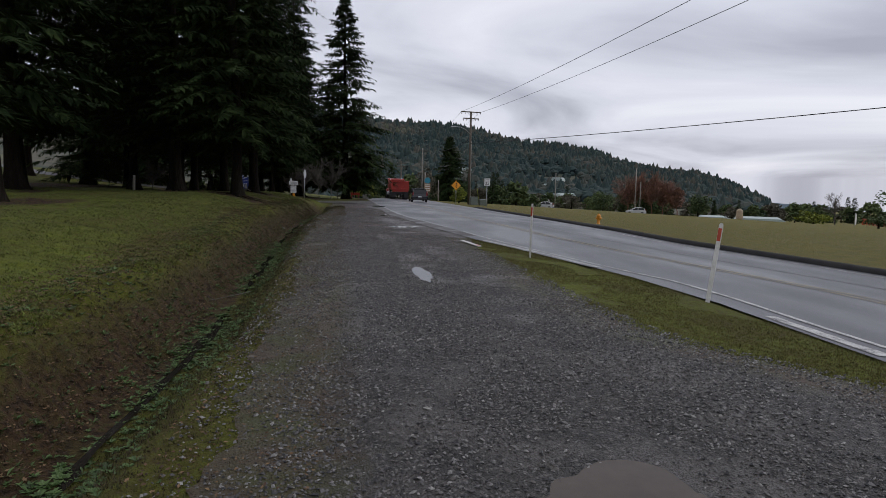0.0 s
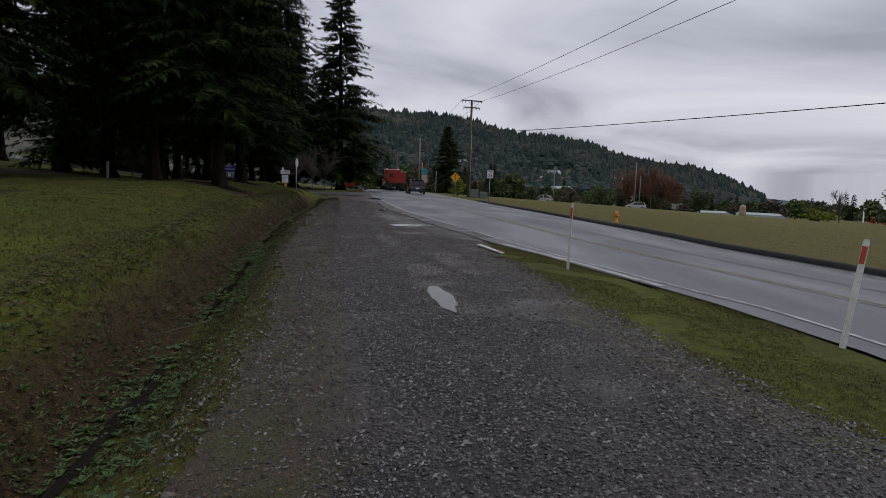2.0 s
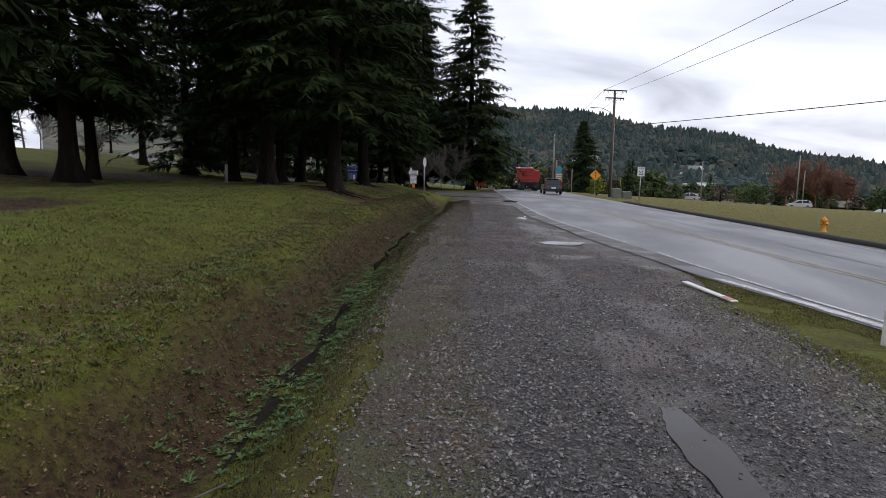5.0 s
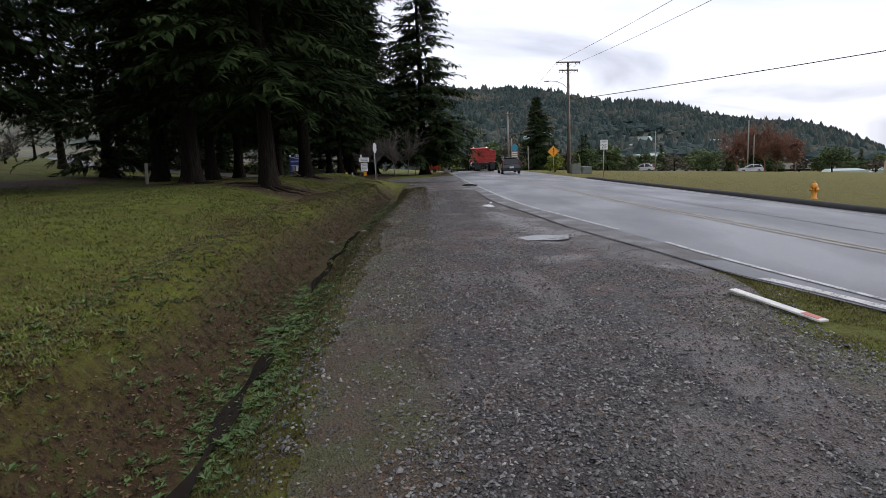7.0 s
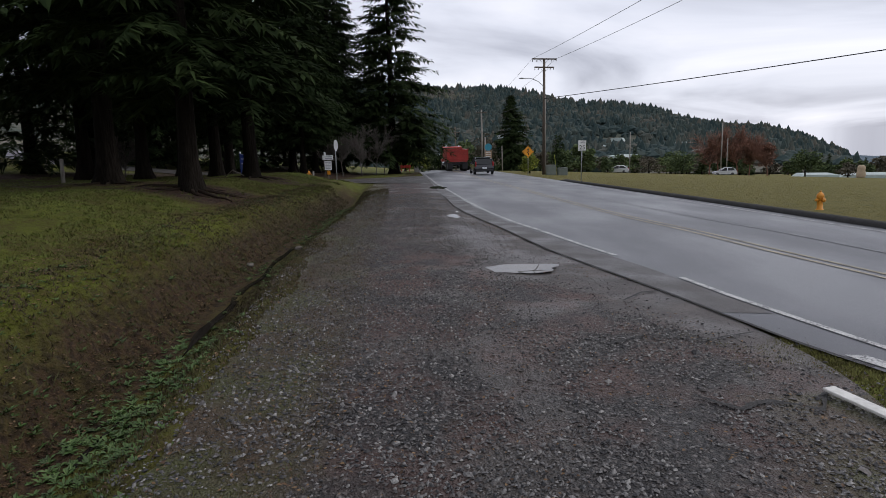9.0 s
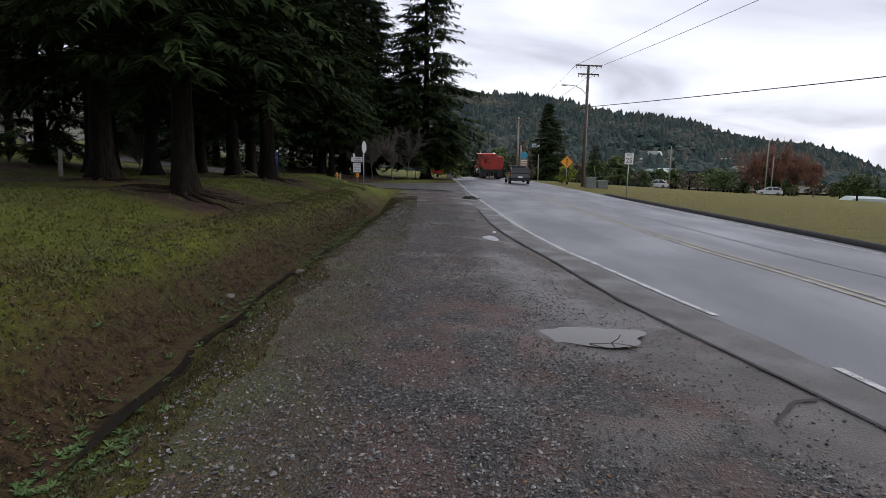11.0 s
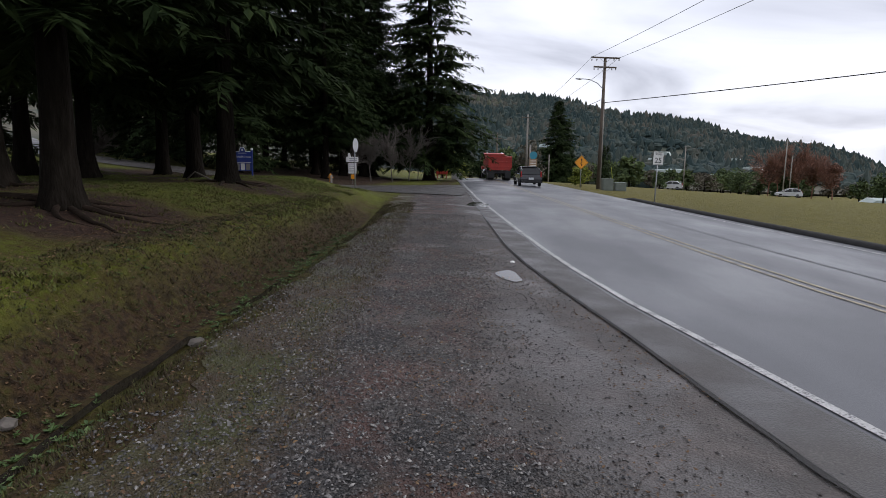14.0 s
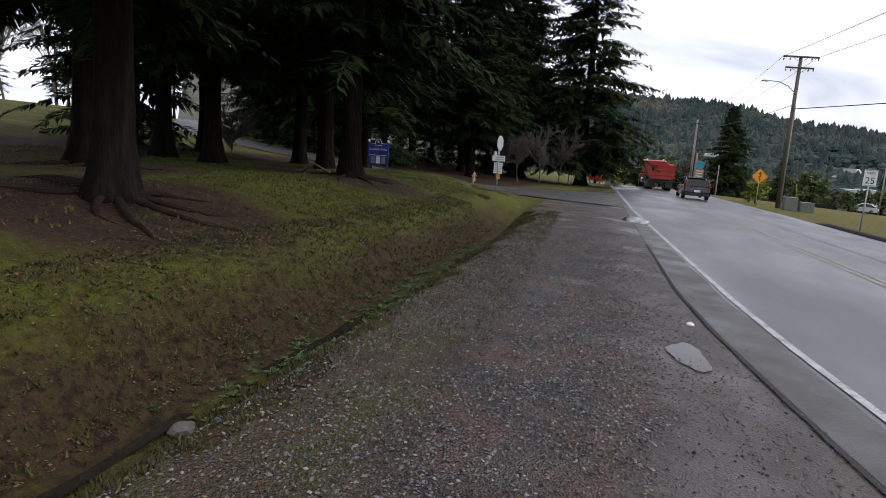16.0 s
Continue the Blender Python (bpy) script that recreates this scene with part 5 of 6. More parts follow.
def utility_pole():
    ob = thing("utility_pole", on_ground(7.95, 74.0, 0, 0.0, 0, 0.3), "tall wooden utility pole with crossarms and a street lamp", "utility pole")
    H = 10.8
    part("pole", rod((0, 0, -0.5), (0, 0, H), 0.17, 0.11, 14), M_WOODPOLE, ob)
    part("conduit", rod((0.14, -0.14, 0), (0.1, -0.1, 7.4), 0.05, seg=8), M_PALEPOLE, ob, "pale cable conduit")
    for z, w in ((H - 0.05, 1.15), (H - 0.8, 0.92)):
        part("crossarm", box(2 * w, 0.11, 0.12, (0, -0.12, z), 0.01, pose(0, 0, 0, 0, 2.0)), M_WOODPOLE, ob)
        for s in (-1, 1):
            part("brace", rod((s * 0.5, -0.12, z - 0.02), (0, -0.13, z - 0.4), 0.015, seg=6), M_GALV, ob)
            for k in (0.95, 0.6):
                part("insulator", lathe([(0.025, 0), (0.05, 0.03), (0.03, 0.06), (0.055, 0.1), (0.035, 0.14), (0.02, 0.18)], 8, Matrix.Translation((s * w * k, -0.12, z - 0.24))), M_PORCELAIN, ob)
    arm = part("lamp_arm", tube([(0, -0.1, 8.2), (-0.55, -0.25, 8.7), (-1.2, -0.45, 8.97), (-1.9, -0.6, 9.02)], 0.032, 8), M_GALV, ob)
    part("lamp_head", lathe([(0.05, -0.28), (0.1, -0.2), (0.12, 0.0), (0.1, 0.2), (0.03, 0.28)], 12, Matrix.Translation((-2.12, -0.66, 9.0)) @ pose(0, 0, 0, 0, 90, 18) @ Matrix.Diagonal((0.6, 1, 1, 1))), M_GALV, arm)
    part("guy_wire", tube([(0.12, 0.05, 7.0), (1.2, -0.6, 0.1)], 0.012, 5), M_CABLE, ob)
    part("guy_wire", tube([(0.12, 0.05, 6.2), (0.95, -0.5, 0.1)], 0.012, 5), M_CABLE, ob)
    part("guy_guard", rod((1.2, -0.6, 0.0), (0.92, -0.44, 1.9), 0.035, seg=8), M_LIME, ob, "yellow plastic guy wire guard")
    return ob


utility_pole()


def plain_pole(x, y, z0, h, r, mat, label, arms=1, arm_w=0.8):
    ob = thing("utility_pole", pose(x, y, z0), label, "utility pole")
    part("pole", rod((0, 0, -0.8), (0, 0, h), r, r * 0.7, 10), mat, ob)
    for i in range(arms):
        part("crossarm", box(2 * arm_w, 0.1, 0.11, (0, -0.1, h - 0.4 - 0.7 * i), 0.008), M_WOODPOLE, ob)
        for s in (-0.9, -0.5, 0.5, 0.9):
            part("insulator", rod((s * arm_w, -0.1, h - 0.35 - 0.7 * i), (s * arm_w, -0.1, h - 0.2 - 0.7 * i), 0.035, seg=6), M_PORCELAIN, ob)
    return ob


p2 = plain_pole(2.75, 100, -2.7, 8.3, 0.15, M_PALEPOLE, "pale wooden utility pole at the bend with street signs", 1, 0.75)
stub = thing("service_post", pose(3.1, 100.4, -2.7), "short pale service post beside the pole", "post")
part("post", rod((0, 0, -0.5), (0.1, 0, 4.6), 0.13, 0.1, 10), M_PALEPOLE, stub)
guide = thing("guide_sign", pose(3.55, 99.0, -2.7, 0, 0, 4), "teal shield above a brown direction board", "road sign")
part("post", rod((0, 0.04, -0.5), (0, 0.04, 2.9), 0.06, seg=8), M_PALEPOLE, guide)
part("shield", plate(ngon(0.5, 8, math.pi / 8), 0.02, Matrix.Translation((0, -0.02, 3.3)), 0.004), M_TEAL, guide)
part("board", box(0.95, 0.02, 1.25, (0, -0.02, 2.2), 0.005), M_BROWNSIGN, guide)
for k in range(4):
    part("text_bar", box(0.7, 0.006, 0.09, (0, -0.034, 1.78 + 0.28 * k)), M_WHITE, guide)
plain_pole(-1.45, 140, -4.6, 8.8, 0.16, M_WOODPOLE, "dark wooden utility pole down the hill", 2, 0.9)
plain_pole(54.8, 150, -6.6, 10.2, 0.14, M_PALEPOLE, "pale utility pole beside the red-brown trees", 0)
plain_pole(56.0, 150, -6.6, 7.0, 0.12, M_PALEPOLE, "short pale pole beside the red-brown trees", 0)
plain_pole(33.5, 142, -5.3, 7.5, 0.12, M_PALEPOLE, "pale street pole along the cross street", 0)
plain_pole(5.0, 92, -2.4, 3.2, 0.08, M_PALEPOLE, "short weathered post by the road", 0)


def cable(label, a, b, sag, r=0.018, beyond=None):
    a, b = Vector(a), Vector(b)
    pts = []
    for i in range(41):
        s = i / 40
        p = a.lerp(b, s)
        p.z -= sag * 4 * s * (1 - s)
        pts.append(p)
    ob = thing("power_line", Matrix(), label, "cable")
    part("wire", tube(pts, r, 5), M_CABLE, ob)


def far_end(a, b, y):
    k = (y - a[1]) / (b[1] - a[1])
    return tuple(a[i] + (b[i] - a[i]) * k for i in range(3))


ZT = ground_z(7.95, 74.0)
cable("thin overhead wire along the road", (6.87, 73.9, ZT + 10.8), (16.9, -25, 9.9), 0.9, 0.014)
cable("thin overhead wire along the road", (9.03, 73.9, ZT + 10.7), (18.8, -25, 9.9), 0.9, 0.014)
cable("thick black cable crossing the field", (8.0, 73.9, ZT + 7.15), (47, 0, 7.5), 0.5, 0.03)
cable("short service cable behind the pole", (7.85, 74.1, ZT + 7.4), (2.8, 100, 4.6), 0.3, 0.02)
cable("thin overhead wire along the road", (6.87, 74.1, ZT + 10.8), (2.2, 100, 5.3), 0.4, 0.012)
cable("thin overhead wire along the road", (9.03, 74.1, ZT + 10.7), (3.3, 100, 5.3), 0.4, 0.012)

for bx, by, w, h in ((8.3, 71.6, 0.85, 0.9), (9.4, 72.0, 0.9, 0.65)):
    cab = thing("service_cabinet", on_ground(bx, by, 8), "squat green-grey service cabinet beside the pole", "cabinet", "service cabinets")
    part("body", box(w, 0.6, h, (0, 0, h / 2), 0.02), M_BOX, cab)
    part("lid", box(w + 0.06, 0.66, 0.05, (0, 0, h + 0.02), 0.012), M_BOX, cab)
    part("door", box(w * 0.8, 0.02, h * 0.75, (0, -0.305, h * 0.48), 0.006), M_BOX, cab)

block = thing("concrete_block", on_ground(-5.0, 86.0, 10), "pale concrete barrier block at the drive mouth", "barrier")
part("body", box(1.0, 0.6, 0.62, (0, 0, 0.3), 0.04), M_CONCRETE, block)
barrow = thing("red_barrier", on_ground(-6.9, 90, 0), "low red barrier board beyond the drive mouth", "barrier")
part("board", box(1.3, 0.05, 0.35, (0, 0, 0.62), 0.01), M_TRUCKRED, barrow)
for s in (-0.5, 0.5):
    part("leg", box(0.07, 0.3, 0.6, (s, 0, 0.25), 0.01), M_TRUCKRED, barrow)
wpost = thing("marker_post", on_ground(-7.9, 86, 0), "slim white post at the drive mouth", "marker post", "roadside markers")
part("blade", rod((0, 0, -0.2), (0, 0, 1.5), 0.05, seg=8), M_POST, wpost)
for i, (x, y, h) in enumerate([(-9.7, 54.2, 0.75), (-13.5, 33.8, 0.85), (-21, 44.2, 1.0)]):
    b = thing("park_post", on_ground(x, y, 20 * i, 0, 4, 3), "weathered timber post along the park drive", "post", "park posts")
    part("post", rod((0, 0, -0.2), (0, 0, h), 0.07, 0.06, 8), M_PALEPOLE, b)


def letters_sign():
    ob = thing("holiday_letters", pose(67.0, 83.0, ground_z(67, 83) + 0.05, 0, 0, -88), "row of red cut-out letters facing away across the field", "sign")
    o = lettering("letters", "HAPPY HOLIDAYS", 1.35, M_RED, ob, pose(0, 0, 0.55, 90, 0, 180), 0.04, "red cut-out greeting seen from behind")
    for i in range(5):
        part("stake", rod((-4.4 + 2.2 * i, 0, -0.3), (-4.4 + 2.2 * i, 0, 0.3), 0.03, seg=6), M_WOODPOLE, ob)
    return ob


letters_sign()
carv = put(tagged(new("wood_carving", None), "pale carved wooden figure at the field edge", "carving"), 59.8, 110, 0)
part("body", lathe([(0.5, 0), (0.62, 0.4), (0.6, 0.9), (0.5, 1.2), (0.55, 1.5), (0.5, 1.8), (0.3, 2.0)], 10), M_CARVED, carv)
flag = thing("banner", on_ground(66.5, 89.5, 30), "small white feather banner on a pole", "banner")
part("pole", rod((0, 0, -0.2), (0, 0, 2.0), 0.03, seg=6), M_GALV, flag)
part("cloth", plate([(0.03, 0.3), (0.45, 0.25), (0.5, 1.2), (0.3, 1.85), (0.03, 2.0)], 0.02), M_WHITE, flag)


# ---- vehicles ----
def wheel(parent, x, y, r, w, rim_mat, side=1):
    m = pose(x, y, r, 0, 90, 0)
    wh = part("wheel", lathe([(r * 0.5, -w / 2), (r * 0.93, -w / 2), (r, -w * 0.3), (r, w * 0.3), (r * 0.93, w / 2), (r * 0.5, w / 2)], 22, m), M_RUBBER, parent)
    part("rim", lathe([(r * 0.6, -w * 0.42), (r * 0.55, -w * 0.52), (r * 0.2, -w * 0.4), (r * 0.18, w * 0.4), (r * 0.55, w * 0.52), (r * 0.6, w * 0.42)], 18, m), rim_mat, wh)
    return wh


def dump_truck(x, y, turn):
    """Nose towards +y of its own axes."""
    ob = thing("dump_truck", on_ground(x, y, turn, 0.03), "dusty red dump truck driving away on the wet road", "truck")
    part("chassis", box(0.9, 7.4, 0.28, (0, 0.2, 0.86), 0.02), M_CHASSIS, ob)
    bm = bmesh.new()
    lo = [(-1.22, -3.9), (1.22, -3.9), (1.22, 0.9), (-1.22, 0.9)]
    bot = [bm.verts.new((a * 0.9, b, 1.12)) for a, b in lo]
    mid = [bm.verts.new((a, b, 1.42)) for a, b in lo]
    top = [bm.verts.new((a, b, 2.45 if b < 0 else 2.6)) for a, b in lo]
    inn = [bm.verts.new((a * 0.94, b * 0.98, 2.43 if b < 0 else 2.58)) for a, b in lo]
    flo = [bm.verts.new((a * 0.86, b * 0.97, 1.3)) for a, b in lo]
    for p, q in ((bot, mid), (mid, top), (top, inn), (inn, flo)):
        for i in range(4):
            bm.faces.new((p[i], p[(i + 1) % 4], q[(i + 1) % 4], q[i]))
    bm.faces.new(bot[::-1])
    bm.faces.new(flo)
    body = part("dump_box", bm, M_TRUCKRED, ob)
    for z in (1.5, 1.98, 2.42):
        part("tailgate_rib", box(2.3, 0.09, 0.09, (0, -3.94, z), 0.015), M_TRUCKRED, body)
    for s in (-1, 1):
        part("tailgate_post", box(0.12, 0.12, 1.25, (s * 1.18, -3.93, 1.95), 0.015), M_TRUCKRED, body)
        part("side_rail", box(0.09, 4.7, 0.1, (s * 1.25, -1.5, 2.5), 0.02), M_TRUCKRED, body)
        for k in range(4):
            part("side_rib", box(0.06, 0.09, 1.0, (s * 1.24, -3.2 + 1.15 * k, 1.93), 0.012), M_TRUCKRED, body)
        part("mudflap", box(0.62, 0.03, 0.72, (s * 0.86, -3.75, 0.68), 0.006), M_CHASSIS, ob)
        part("tail_lamp", box(0.18, 0.05, 0.1, (s * 0.95, -3.86, 1.1), 0.012), M_TAIL, ob)
        part("fender", box(0.66, 2.6, 0.05, (s * 0.9, -2.5, 1.18), 0.015), M_CHROME, ob, "dull silver rear fender")
        part("fuel_tank", rod((s * 0.95, 0.5, 0.75), (s * 0.95, 1.8, 0.75), 0.3, seg=16), M_CHROME, ob)
        part("exhaust", rod((s * 0.8, 1.0, 1.1), (s * 0.8, 1.0, 2.95), 0.07, seg=10), M_CHROME, ob)
        part("mirror", box(0.06, 0.16, 0.4, (s * 1.35, 2.6, 2.1), 0.02), M_CHROME, ob)
    part("cab_guard", box(2.3, 0.9, 0.08, (0, 1.2, 2.75), 0.02, pose(0, 0, 0, 6)), M_TRUCKRED, body)
    part("bumper", box(2.3, 0.12, 0.2, (0, -3.7, 0.92), 0.02), M_CHASSIS, ob)
    cab = part("cab", box(2.0, 1.5, 1.45, (0, 2.1, 1.85), 0.12), M_TRUCKRED, ob)
    part("window", box(1.5, 0.03, 0.5, (0, 1.345, 2.2), 0.01), M_GLASS, cab)
    for s in (-1, 1):
        part("window", box(0.03, 0.8, 0.5, (s * 1.0, 2.2, 2.2), 0.01), M_GLASS, cab)
    part("windscreen", box(1.7, 0.03, 0.6, (0, 2.855, 2.2), 0.01), M_GLASS, cab)
    part("hood", box(1.25, 1.5, 0.85, (0, 3.5, 1.45), 0.14), M_TRUCKRED, ob)
    for s in (-1, 1):
        part("front_fender", box(0.55, 1.25, 0.45, (s * 0.88, 3.55, 1.12), 0.16), M_TRUCKRED, ob)
    part("grille", box(1.0, 0.06, 0.8, (0, 4.27, 1.4), 0.02), M_CHROME, ob)
    for yy in (-3.05, -1.75):
        for s in (-1, 1):
            wheel(ob, s * 0.86, yy, 0.52, 0.58, M_CHROME)
    for s in (-1, 1):
        wheel(ob, s * 0.98, 3.55, 0.52, 0.3, M_CHROME)
    return ob


def car(x, y, turn, paint, label, sedan=False, z=None, group=""):
    """Nose towards +y of its own axes."""
    m = on_ground(x, y, turn, 0.03) if z is None else pose(x, y, z, 0, 0, turn)
    ob = thing("car", m, label, "car", group)
    side = [(-2.15, 0.32), (-2.2, 0.6), (-2.12, 0.92), (-1.95, 1.02), (-0.2, 0.98), (1.0, 0.95), (1.75, 0.82), (2.12, 0.62), (2.15, 0.34)]
    bm = bmesh.new()
    cols = []
    for s, k in ((-0.86, 0), (-0.89, 0.04), (0.89, 0.04), (0.86, 0)):
        cols.append([bm.verts.new((s, a * (1 if k else 0.985), b + (0 if k == 0 else -0.03 * (b > 0.7)))) for a, b in side])
    for p, q in zip(cols[:-1], cols[1:]):
        for i in range(len(side) - 1):
            bm.faces.new((p[i], q[i], q[i + 1], p[i + 1]))
        bm.faces.new((q[0], p[0], p[-1], q[-1]))
    bm.faces.new(cols[0])
    bm.faces.new(cols[-1][::-1])
    bmesh.ops.recalc_face_normals(bm, faces=bm.faces[:])
    bmesh.ops.bevel(bm, geom=[e for e in bm.edges if e.calc_face_angle(0) > 0.5], offset=0.05, segments=2, affect="EDGES")
    body = part("body", bm, paint, ob)
    cabin = [(-2.02, 0.98), (-1.72 if not sedan else -1.25, 1.44), (-0.9, 1.53), (0.1, 1.5), (1.15, 0.95)]
    bm = bmesh.new()
    cols = [[bm.verts.new((s * (0.84 if b < 1.2 else 0.66), a, b)) for a, b in cabin] for s in (-1, 1)]
    for i in range(len(cabin) - 1):
        bm.faces.new((cols[0][i], cols[1][i], cols[1][i + 1], cols[0][i + 1]))
    bm.faces.new(cols[0][::-1])
    bm.faces.new(cols[1])
    bmesh.ops.recalc_face_normals(bm, faces=bm.faces[:])
    part("greenhouse", bm, M_GLASS, ob, "dark tinted windows")
    part("roof", box(1.3, 1.5, 0.05, (0, -0.6, 1.535), 0.02), paint, ob)
    for s in (-1, 1):
        for a, b in (((s * 0.85, -2.0, 0.98), (s * 0.67, -1.7, 1.46)), ((s * 0.85, -0.45, 0.98), (s * 0.67, -0.4, 1.53)), ((s * 0.85, 1.15, 0.95), (s * 0.67, 0.1, 1.51))):
            part("pillar", rod(a, b, 0.05, seg=6), paint, body)
        part("tail_lamp", box(0.1, 0.08, 0.45, (s * 0.78, -2.12, 0.98), 0.03), M_TAIL, ob)
        part("head_lamp", box(0.3, 0.2, 0.12, (s * 0.65, 2.02, 0.72), 0.04), M_CHROME, ob)
        part("mirror", box(0.16, 0.08, 0.12, (s * 0.97, 0.75, 1.02), 0.03), paint, ob)
        for yy in (-1.35, 1.35):
            wheel(ob, s * 0.8, yy, 0.32, 0.2, M_CHROME)
    part("number_plate", box(0.4, 0.02, 0.16, (0, -2.2, 0.66), 0.004), M_PLATE, ob)
    part("rear_bumper", box(1.6, 0.12, 0.2, (0, -2.16, 0.42), 0.04), M_CHASSIS, ob)
    return ob


dump_truck(-1.0, 90, 8)
car(1.9, 72.0, 6, M_CARBLACK, "black hatchback driving away on the wet road")
car(30.2, 138.5, 70, M_CARWHITE, "silver car on the cross street behind the field", True, group="parked cars")
car(51.0, 138.5, 75, M_CARWHITE, "silver car parked by the red-brown trees", True, group="parked cars")


# ---- ground cover ----
def inside(x, y, rows, grow=1.0):
    for cx, cy, rx, ry, turn, _ in rows:
        u, v = x - cx, y - cy
        a = u * math.cos(turn) + v * math.sin(turn)
        b = -u * math.sin(turn) + v * math.cos(turn)
        if (a / (rx * grow)) ** 2 + (b / (ry * grow)) ** 2 < 1:
            return True
    return False


def loose_stones():
    rnd = random.Random(21)
    shape = [(1, 0, 0), (0, 1, 0), (-1, 0, 0), (0, -1, 0), (0, 0, 1), (0, 0, -1)]
    tris = [(0, 1, 4), (1, 2, 4), (2, 3, 4), (3, 0, 4), (1, 0, 5), (2, 1, 5), (3, 2, 5), (0, 3, 5)]
    V, F = [], []
    made = 0
    while made < 165000:
        y = 1.6 + 36 * rnd.random() ** 1.1
        a, b = GRASSL(y) - 0.45, gravel_right(y) + 0.3
        x = rnd.uniform(a, b)
        if inside(x, y, PUDDLES, 0.95):
            continue
        keep = 0.85
        if inside(x, y, MUD, 1.0):
            keep = 0.3
        if y > 15.7 and x > apron_left(y):
            keep = 0.03 + 0.8 * math.exp(-(x - apron_left(y)) / 0.35)
        if noise.noise(Vector((x * 0.9, y * 0.45, 6))) > 0.22:
            keep *= 0.35
        edge = smooth(0.0, 1.0, x - a) * (1 - 0.8 * smooth(-0.1, 0.3, x - gravel_right(y)))
        if rnd.random() > keep * (0.25 + 0.75 * edge):
            continue
        s = rnd.choice((0.006, 0.007, 0.009, 0.01, 0.012, 0.015)) * rnd.uniform(0.8, 1.3) * (1 - 0.22 * smooth(15, 22, y))
        if rnd.random() < 0.004:
            s *= 1.9
        turn = rnd.uniform(0, 6.283)
        c, n = math.cos(turn), math.sin(turn)
        sx, sy, sz = s * rnd.uniform(0.8, 1.5), s * rnd.uniform(0.6, 1.1), s * rnd.uniform(0.45, 0.8)
        tx, ty = rnd.uniform(-0.4, 0.4), rnd.uniform(-0.4, 0.4)
        z = ground_z(x, y) + 0.011 + 0.006 * rough(x, y, 1.3) + sz * 0.35
        i = len(V)
        for p in shape:
            u, v, w = p[0] * sx * rnd.uniform(0.75, 1.25), p[1] * sy * rnd.uniform(0.75, 1.25), p[2] * sz
            w += u * tx + v * ty
            V.append((x + u * c - v * n, y + u * n + v * c, z + w))
        F.extend((i + q[0], i + q[1], i + q[2]) for q in tris)
        made += 1
    tagged(new("gravel_stones", mesh_of("gravel_stones", V, F, M_STONE)), "loose wet grey gravel stones", "gravel", kind="stuff")


loose_stones()


def tufts(name, count, pick, mat, label, category, blade=(0.04, 0.1), width=0.006, blades=4, seed=1, flop=0.7):
    rnd = random.Random(seed)
    V, F = [], []
    made = tries = 0
    while made < count and tries < count * 12:
        tries += 1
        spot = pick(rnd)
        if spot is None:
            continue
        x, y, far = spot
        z = land(x, y) - 0.008
        for _ in range(blades):
            a = rnd.uniform(0, 6.283)
            h = rnd.uniform(*blade) * far
            w = width * far * rnd.uniform(0.7, 1.4)
            dx, dy = math.cos(a), math.sin(a)
            ox, oy = rnd.gauss(0, 0.02 * far), rnd.gauss(0, 0.02 * far)
            i = len(V)
            k = rnd.uniform(0.2, flop) * h
            V.extend(((x + ox - dy * w, y + oy + dx * w, z), (x + ox + dy * w, y + oy - dx * w, z), (x + ox + dx * k, y + oy + dy * k, z + h)))
            F.append((i, i + 1, i + 2))
        made += 1
    return tagged(new(name, mesh_of(name, V, F, mat)), label, category, kind="stuff")


def lawn_spot(rnd):
    y = 1.0 + 44 * rnd.random() ** 1.3
    dd = 0.9 + 12 * rnd.random() ** 1.5
    x = DITCH(y) - dd
    if noise.noise(Vector((x * 0.5, y * 0.5, 3))) < -0.28 + (0.35 if dd < 1.6 else 0):
        return None
    if min(math.hypot(x - a, y - b) for a, b in TREES_AT) < 2.4 and rnd.random() < 0.85:
        return None
    return x, y, 1.0 + 0.02 * y


def bank_spot(rnd):
    y = 0.5 + 38 * rnd.random() ** 1.2
    x = DITCH(y) - rnd.uniform(0.2, 1.6)
    return x, y, 1.0 + 0.02 * y


def foot_spot(rnd):
    y = 0.8 + 42 * rnd.random() ** 1.2
    x = DITCH(y) + 0.12 + (GRASSL(y) - DITCH(y) + 0.75) * rnd.random() ** 1.35
    return x, y, 1.0 + 0.015 * y


def verge_spot(rnd):
    y = rnd.uniform(2.0, 18)
    a, b = verge_left(y) - 0.4 * rnd.random() ** 2, CRACK(y) + 0.02
    if b - a < 0.2:
        return None
    x = rnd.uniform(a, b)
    if noise.noise(Vector((x * 0.9, y * 0.9, 8))) < -0.2:
        return None
    return x, y, 1.1


def field_spot(rnd):
    y = rnd.uniform(4, 70)
    x = KERB(y) + 0.35 + 26 * rnd.random() ** 1.6
    return x, y, 1.0


tufts("lawn_grass", 60000, lawn_spot, M_BLADE, "short winter park grass", "grass", (0.012, 0.036), 0.0055, 5, 2, 1.9)
tufts("bank_grass", 16000, bank_spot, M_BANKBLADE, "dead brown grass on the ditch bank", "grass", (0.012, 0.036), 0.005, 4, 3, 2.0)
tufts("ditch_grass", 26000, foot_spot, M_BANKBLADE, "low green grass along the gravel", "grass", (0.012, 0.035), 0.0045, 5, 4, 1.0)
tufts("verge_grass", 18000, verge_spot, M_VERGEBLADE, "short olive verge grass", "grass", (0.012, 0.032), 0.005, 5, 6, 1.0)
tufts("field_grass", 16000, field_spot, M_DRYBLADE, "dry mown field grass", "grass", (0.012, 0.03), 0.006, 3, 7, 1.2)


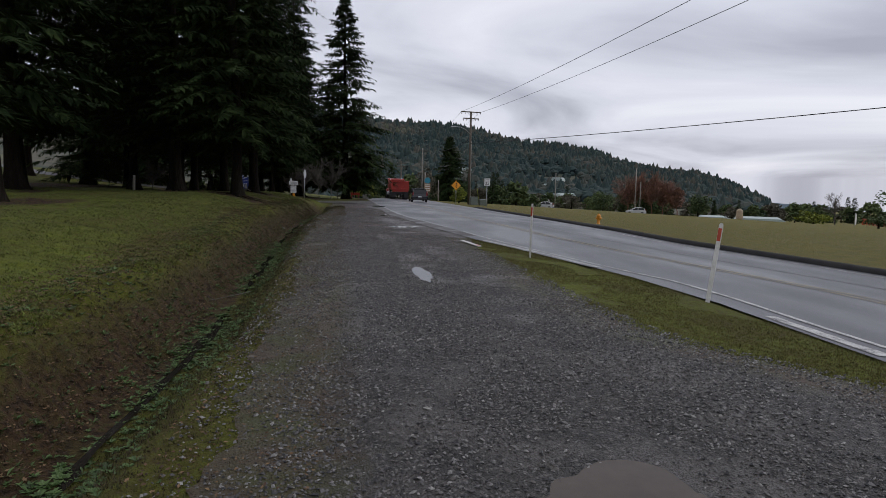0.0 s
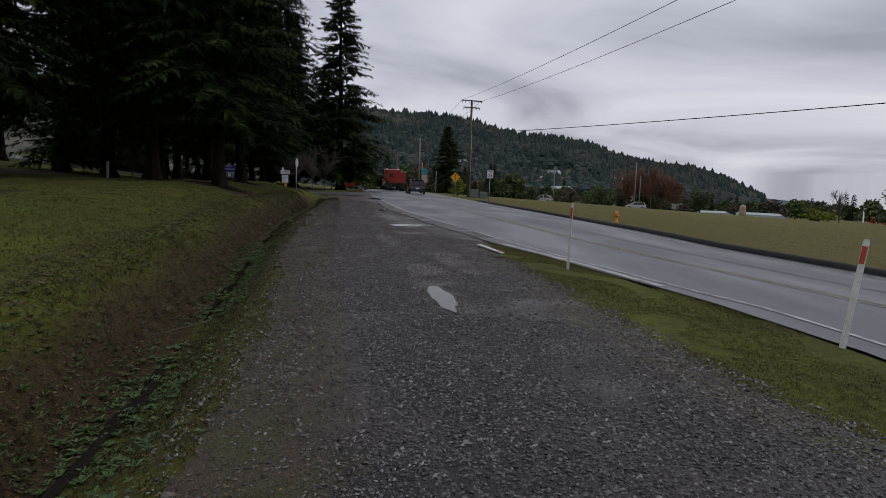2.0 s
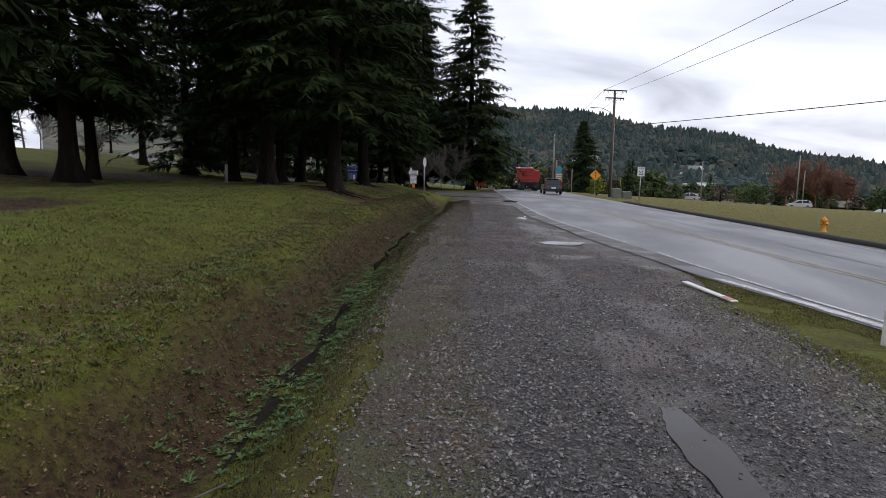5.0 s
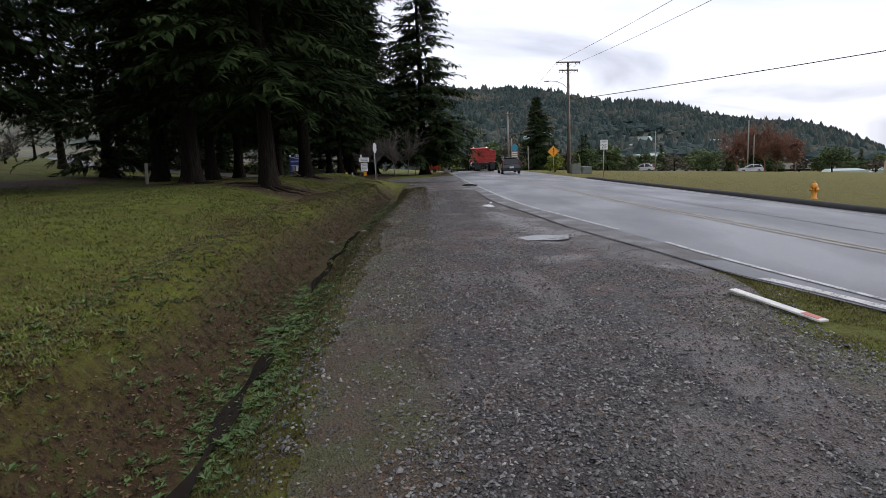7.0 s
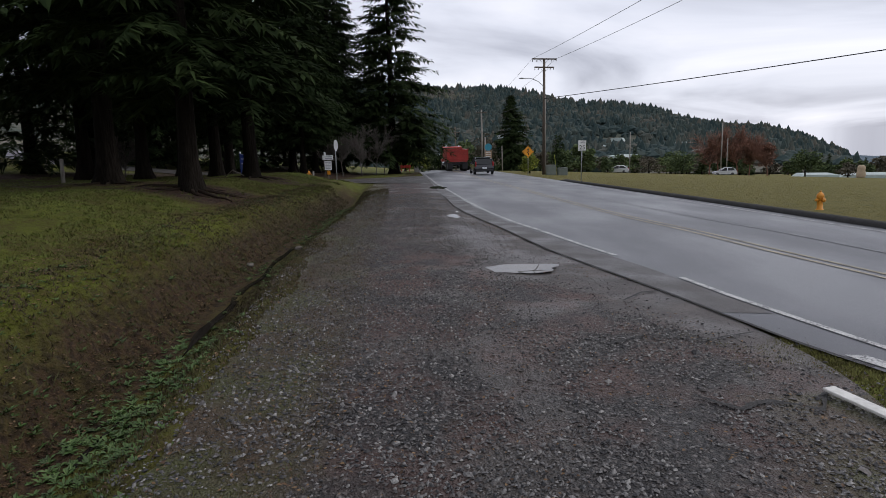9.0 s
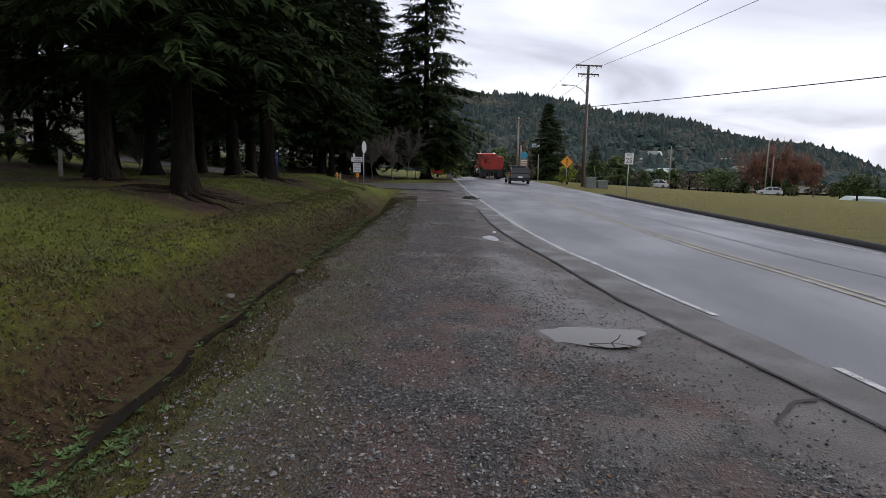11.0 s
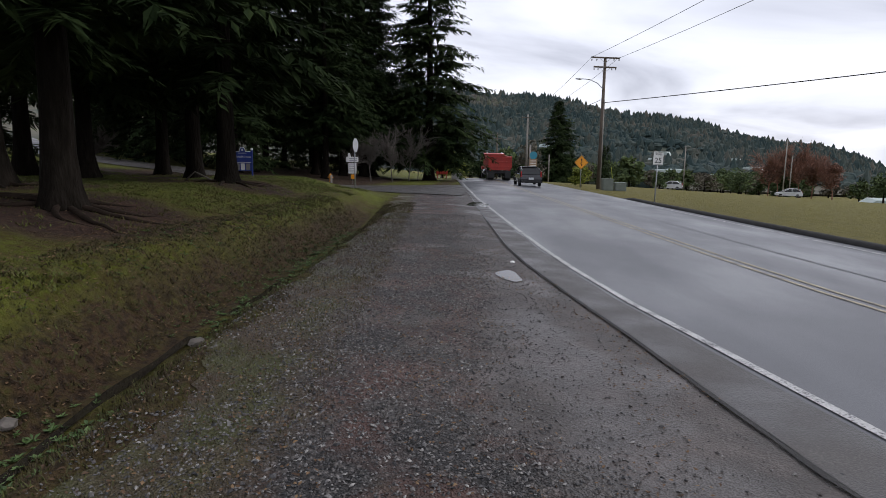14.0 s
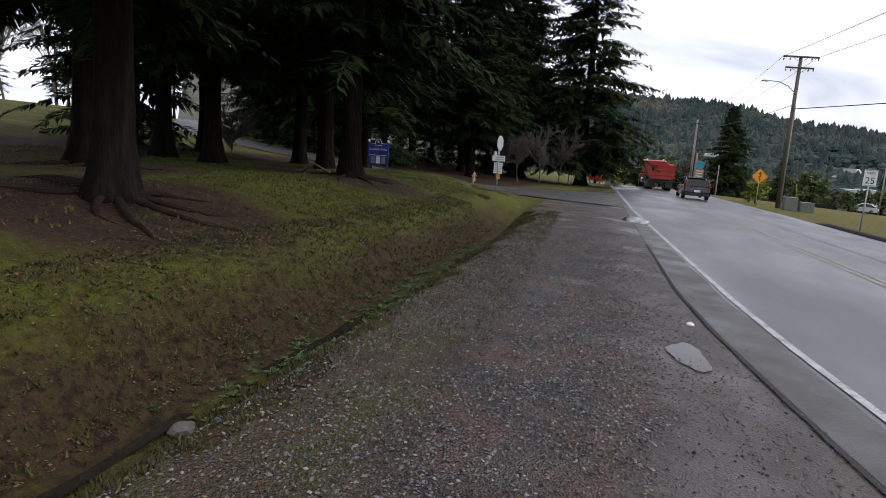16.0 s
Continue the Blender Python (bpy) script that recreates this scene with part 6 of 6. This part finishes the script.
def weeds():
    """Broad-leaved rosettes along the wet foot of the bank."""
    rnd = random.Random(33)
    V, F = [], []
    for _ in range(15000):
        y = 0.8 + 36 * rnd.random() ** 1.15
        k = noise.noise(Vector((y * 0.55, 1.7, 0)))
        if rnd.random() > (0.55 + 0.9 * k) * (1 - 0.6 * smooth(17, 22, y)):
            continue
        u = rnd.gauss(0.12, 0.3) if rnd.random() < 0.66 else rnd.uniform(-1.5, 0.2)
        x = DITCH(y) + u
        z = land(x, y)
        size = rnd.uniform(0.02, 0.062)
        n = rnd.randrange(5, 9)
        for j in range(n):
            a = 6.283 * j / n + rnd.uniform(-0.3, 0.3)
            ln, w, up = size * rnd.uniform(0.7, 1.3), size * rnd.uniform(0.16, 0.3), rnd.uniform(0.25, 0.9)
            dx, dy = math.cos(a), math.sin(a)
            i = len(V)
            V.extend(((x, y, z), (x + dx * ln * 0.5 - dy * w, y + dy * ln * 0.5 + dx * w, z + ln * up * 0.6), (x + dx * ln, y + dy * ln, z + ln * up * 0.75),
                      (x + dx * ln * 0.5 + dy * w, y + dy * ln * 0.5 - dx * w, z + ln * up * 0.6)))
            F.append((i, i + 1, i + 2, i + 3))
    tagged(new("ditch_weeds", mesh_of("ditch_weeds", V, F, M_LEAF)), "broad-leaved green weeds in the ditch", "weeds", kind="stuff")


weeds()


def dead_leaves():
    rnd = random.Random(44)
    V, F = [], []
    for _ in range(70000):
        q = rnd.random()
        y = 0.8 + 42 * rnd.random() ** 1.2
        if q < 0.5:
            x = DITCH(y) - rnd.uniform(0.15, 1.9)
        elif q < 0.6:
            x = rnd.uniform(GRASSL(y) - 0.5, GRASSL(y) + 0.5 + 0.03 * y)
        elif q < 0.82:
            y = 10 + 26 * rnd.random() ** 0.8
            x = rnd.uniform(GRASSL(y), CRACK(y))
            if noise.noise(Vector((x * 1.2, y * 0.6, 15))) < -0.05:
                continue
        else:
            t = TREES_AT[rnd.randrange(len(TREES_AT))]
            x, y = t[0] + rnd.gauss(0, 2.0), t[1] + rnd.gauss(0, 2.0)
            if x > DITCH(y) - 1:
                continue
        z = land(x, y) + rnd.uniform(0.0, 0.025) + (0.012 if x > GRASSL(y) else 0)
        a, s = rnd.uniform(0, 6.283), rnd.uniform(0.008, 0.021) * (0.8 if x > GRASSL(y) else 1)
        dx, dy, t1, t2 = math.cos(a) * s, math.sin(a) * s, rnd.uniform(-0.5, 0.5) * s, rnd.uniform(-0.4, 0.6) * s
        i = len(V)
        V.extend(((x - dx, y - dy, z + t1), (x + dy * 0.6, y - dx * 0.6, z), (x + dx, y + dy, z + t2), (x - dy * 0.6, y + dx * 0.6, z + 0.3 * s)))
        F.append((i, i + 1, i + 2, i + 3))
    tagged(new("fallen_leaves", mesh_of("fallen_leaves", V, F, M_DEADLEAF)), "brown fallen leaves and bark bits", "leaves", kind="stuff")


dead_leaves()


def rock(x, y, r, seed, label, mat=None):
    bm = bmesh.new()
    bmesh.ops.create_icosphere(bm, subdivisions=2, radius=r)
    for v in bm.verts:
        v.co *= 1 + 0.35 * noise.noise(v.co * (2.2 / r) + Vector((seed, 0, 0)))
        v.co.z *= 0.6
    ob = part("rock", bm, mat or M_ROCK)
    ob.location = (x, y, land(x, y) + r * 0.25)
    return tagged(ob, label, "rock", "loose rocks")


rock(-3.1, 25.15, 0.09, 1, "pale grey rock on the ditch bank")
rock(-3.4, 23.0, 0.07, 2, "brown-grey rock on the ditch bank")
rock(-2.9, 27.3, 0.06, 3, "brown-grey rock on the ditch bank")
rock(0.14, 28.9, 0.045, 4, "small white stone beside the puddle", M_WHITE)
rock(-0.1, 5.2, 0.035, 5, "small pale stone on the gravel edge")


def stick(points, r, label):
    ob = tagged(part("stick", tube(points, r, 5), M_BARE), label, "stick", "fallen sticks")
    return ob


zg = ground_z(1.3, 20.4) + 0.025
stick([(1.25, 20.55, zg), (1.3, 20.5, zg + 0.06), (1.32, 20.5, zg + 0.1)], 0.005, "dead stick standing in the puddle")
stick([(1.05, 20.5, zg + 0.01), (1.3, 20.42, zg + 0.04), (1.5, 20.4, zg + 0.02)], 0.004, "dead stick lying across the puddle")
stick([(DITCH(9.6) - 0.3, 9.3, land(-1.7, 9.3) + 0.1), (DITCH(9.6), 9.7, land(-1.5, 9.7) + 0.16), (DITCH(10) + 0.25, 10.1, land(-1.3, 10.1) + 0.08)], 0.007, "dead branch fallen across the ditch")
stick([(-8.4, 35.2, land(-8.4, 35.2) + 0.05), (-8.0, 35.0, land(-8, 35) + 0.3), (-7.7, 35.3, land(-7.7, 35.3) + 0.1)], 0.02, "bent dead branch at the foot of a fir")
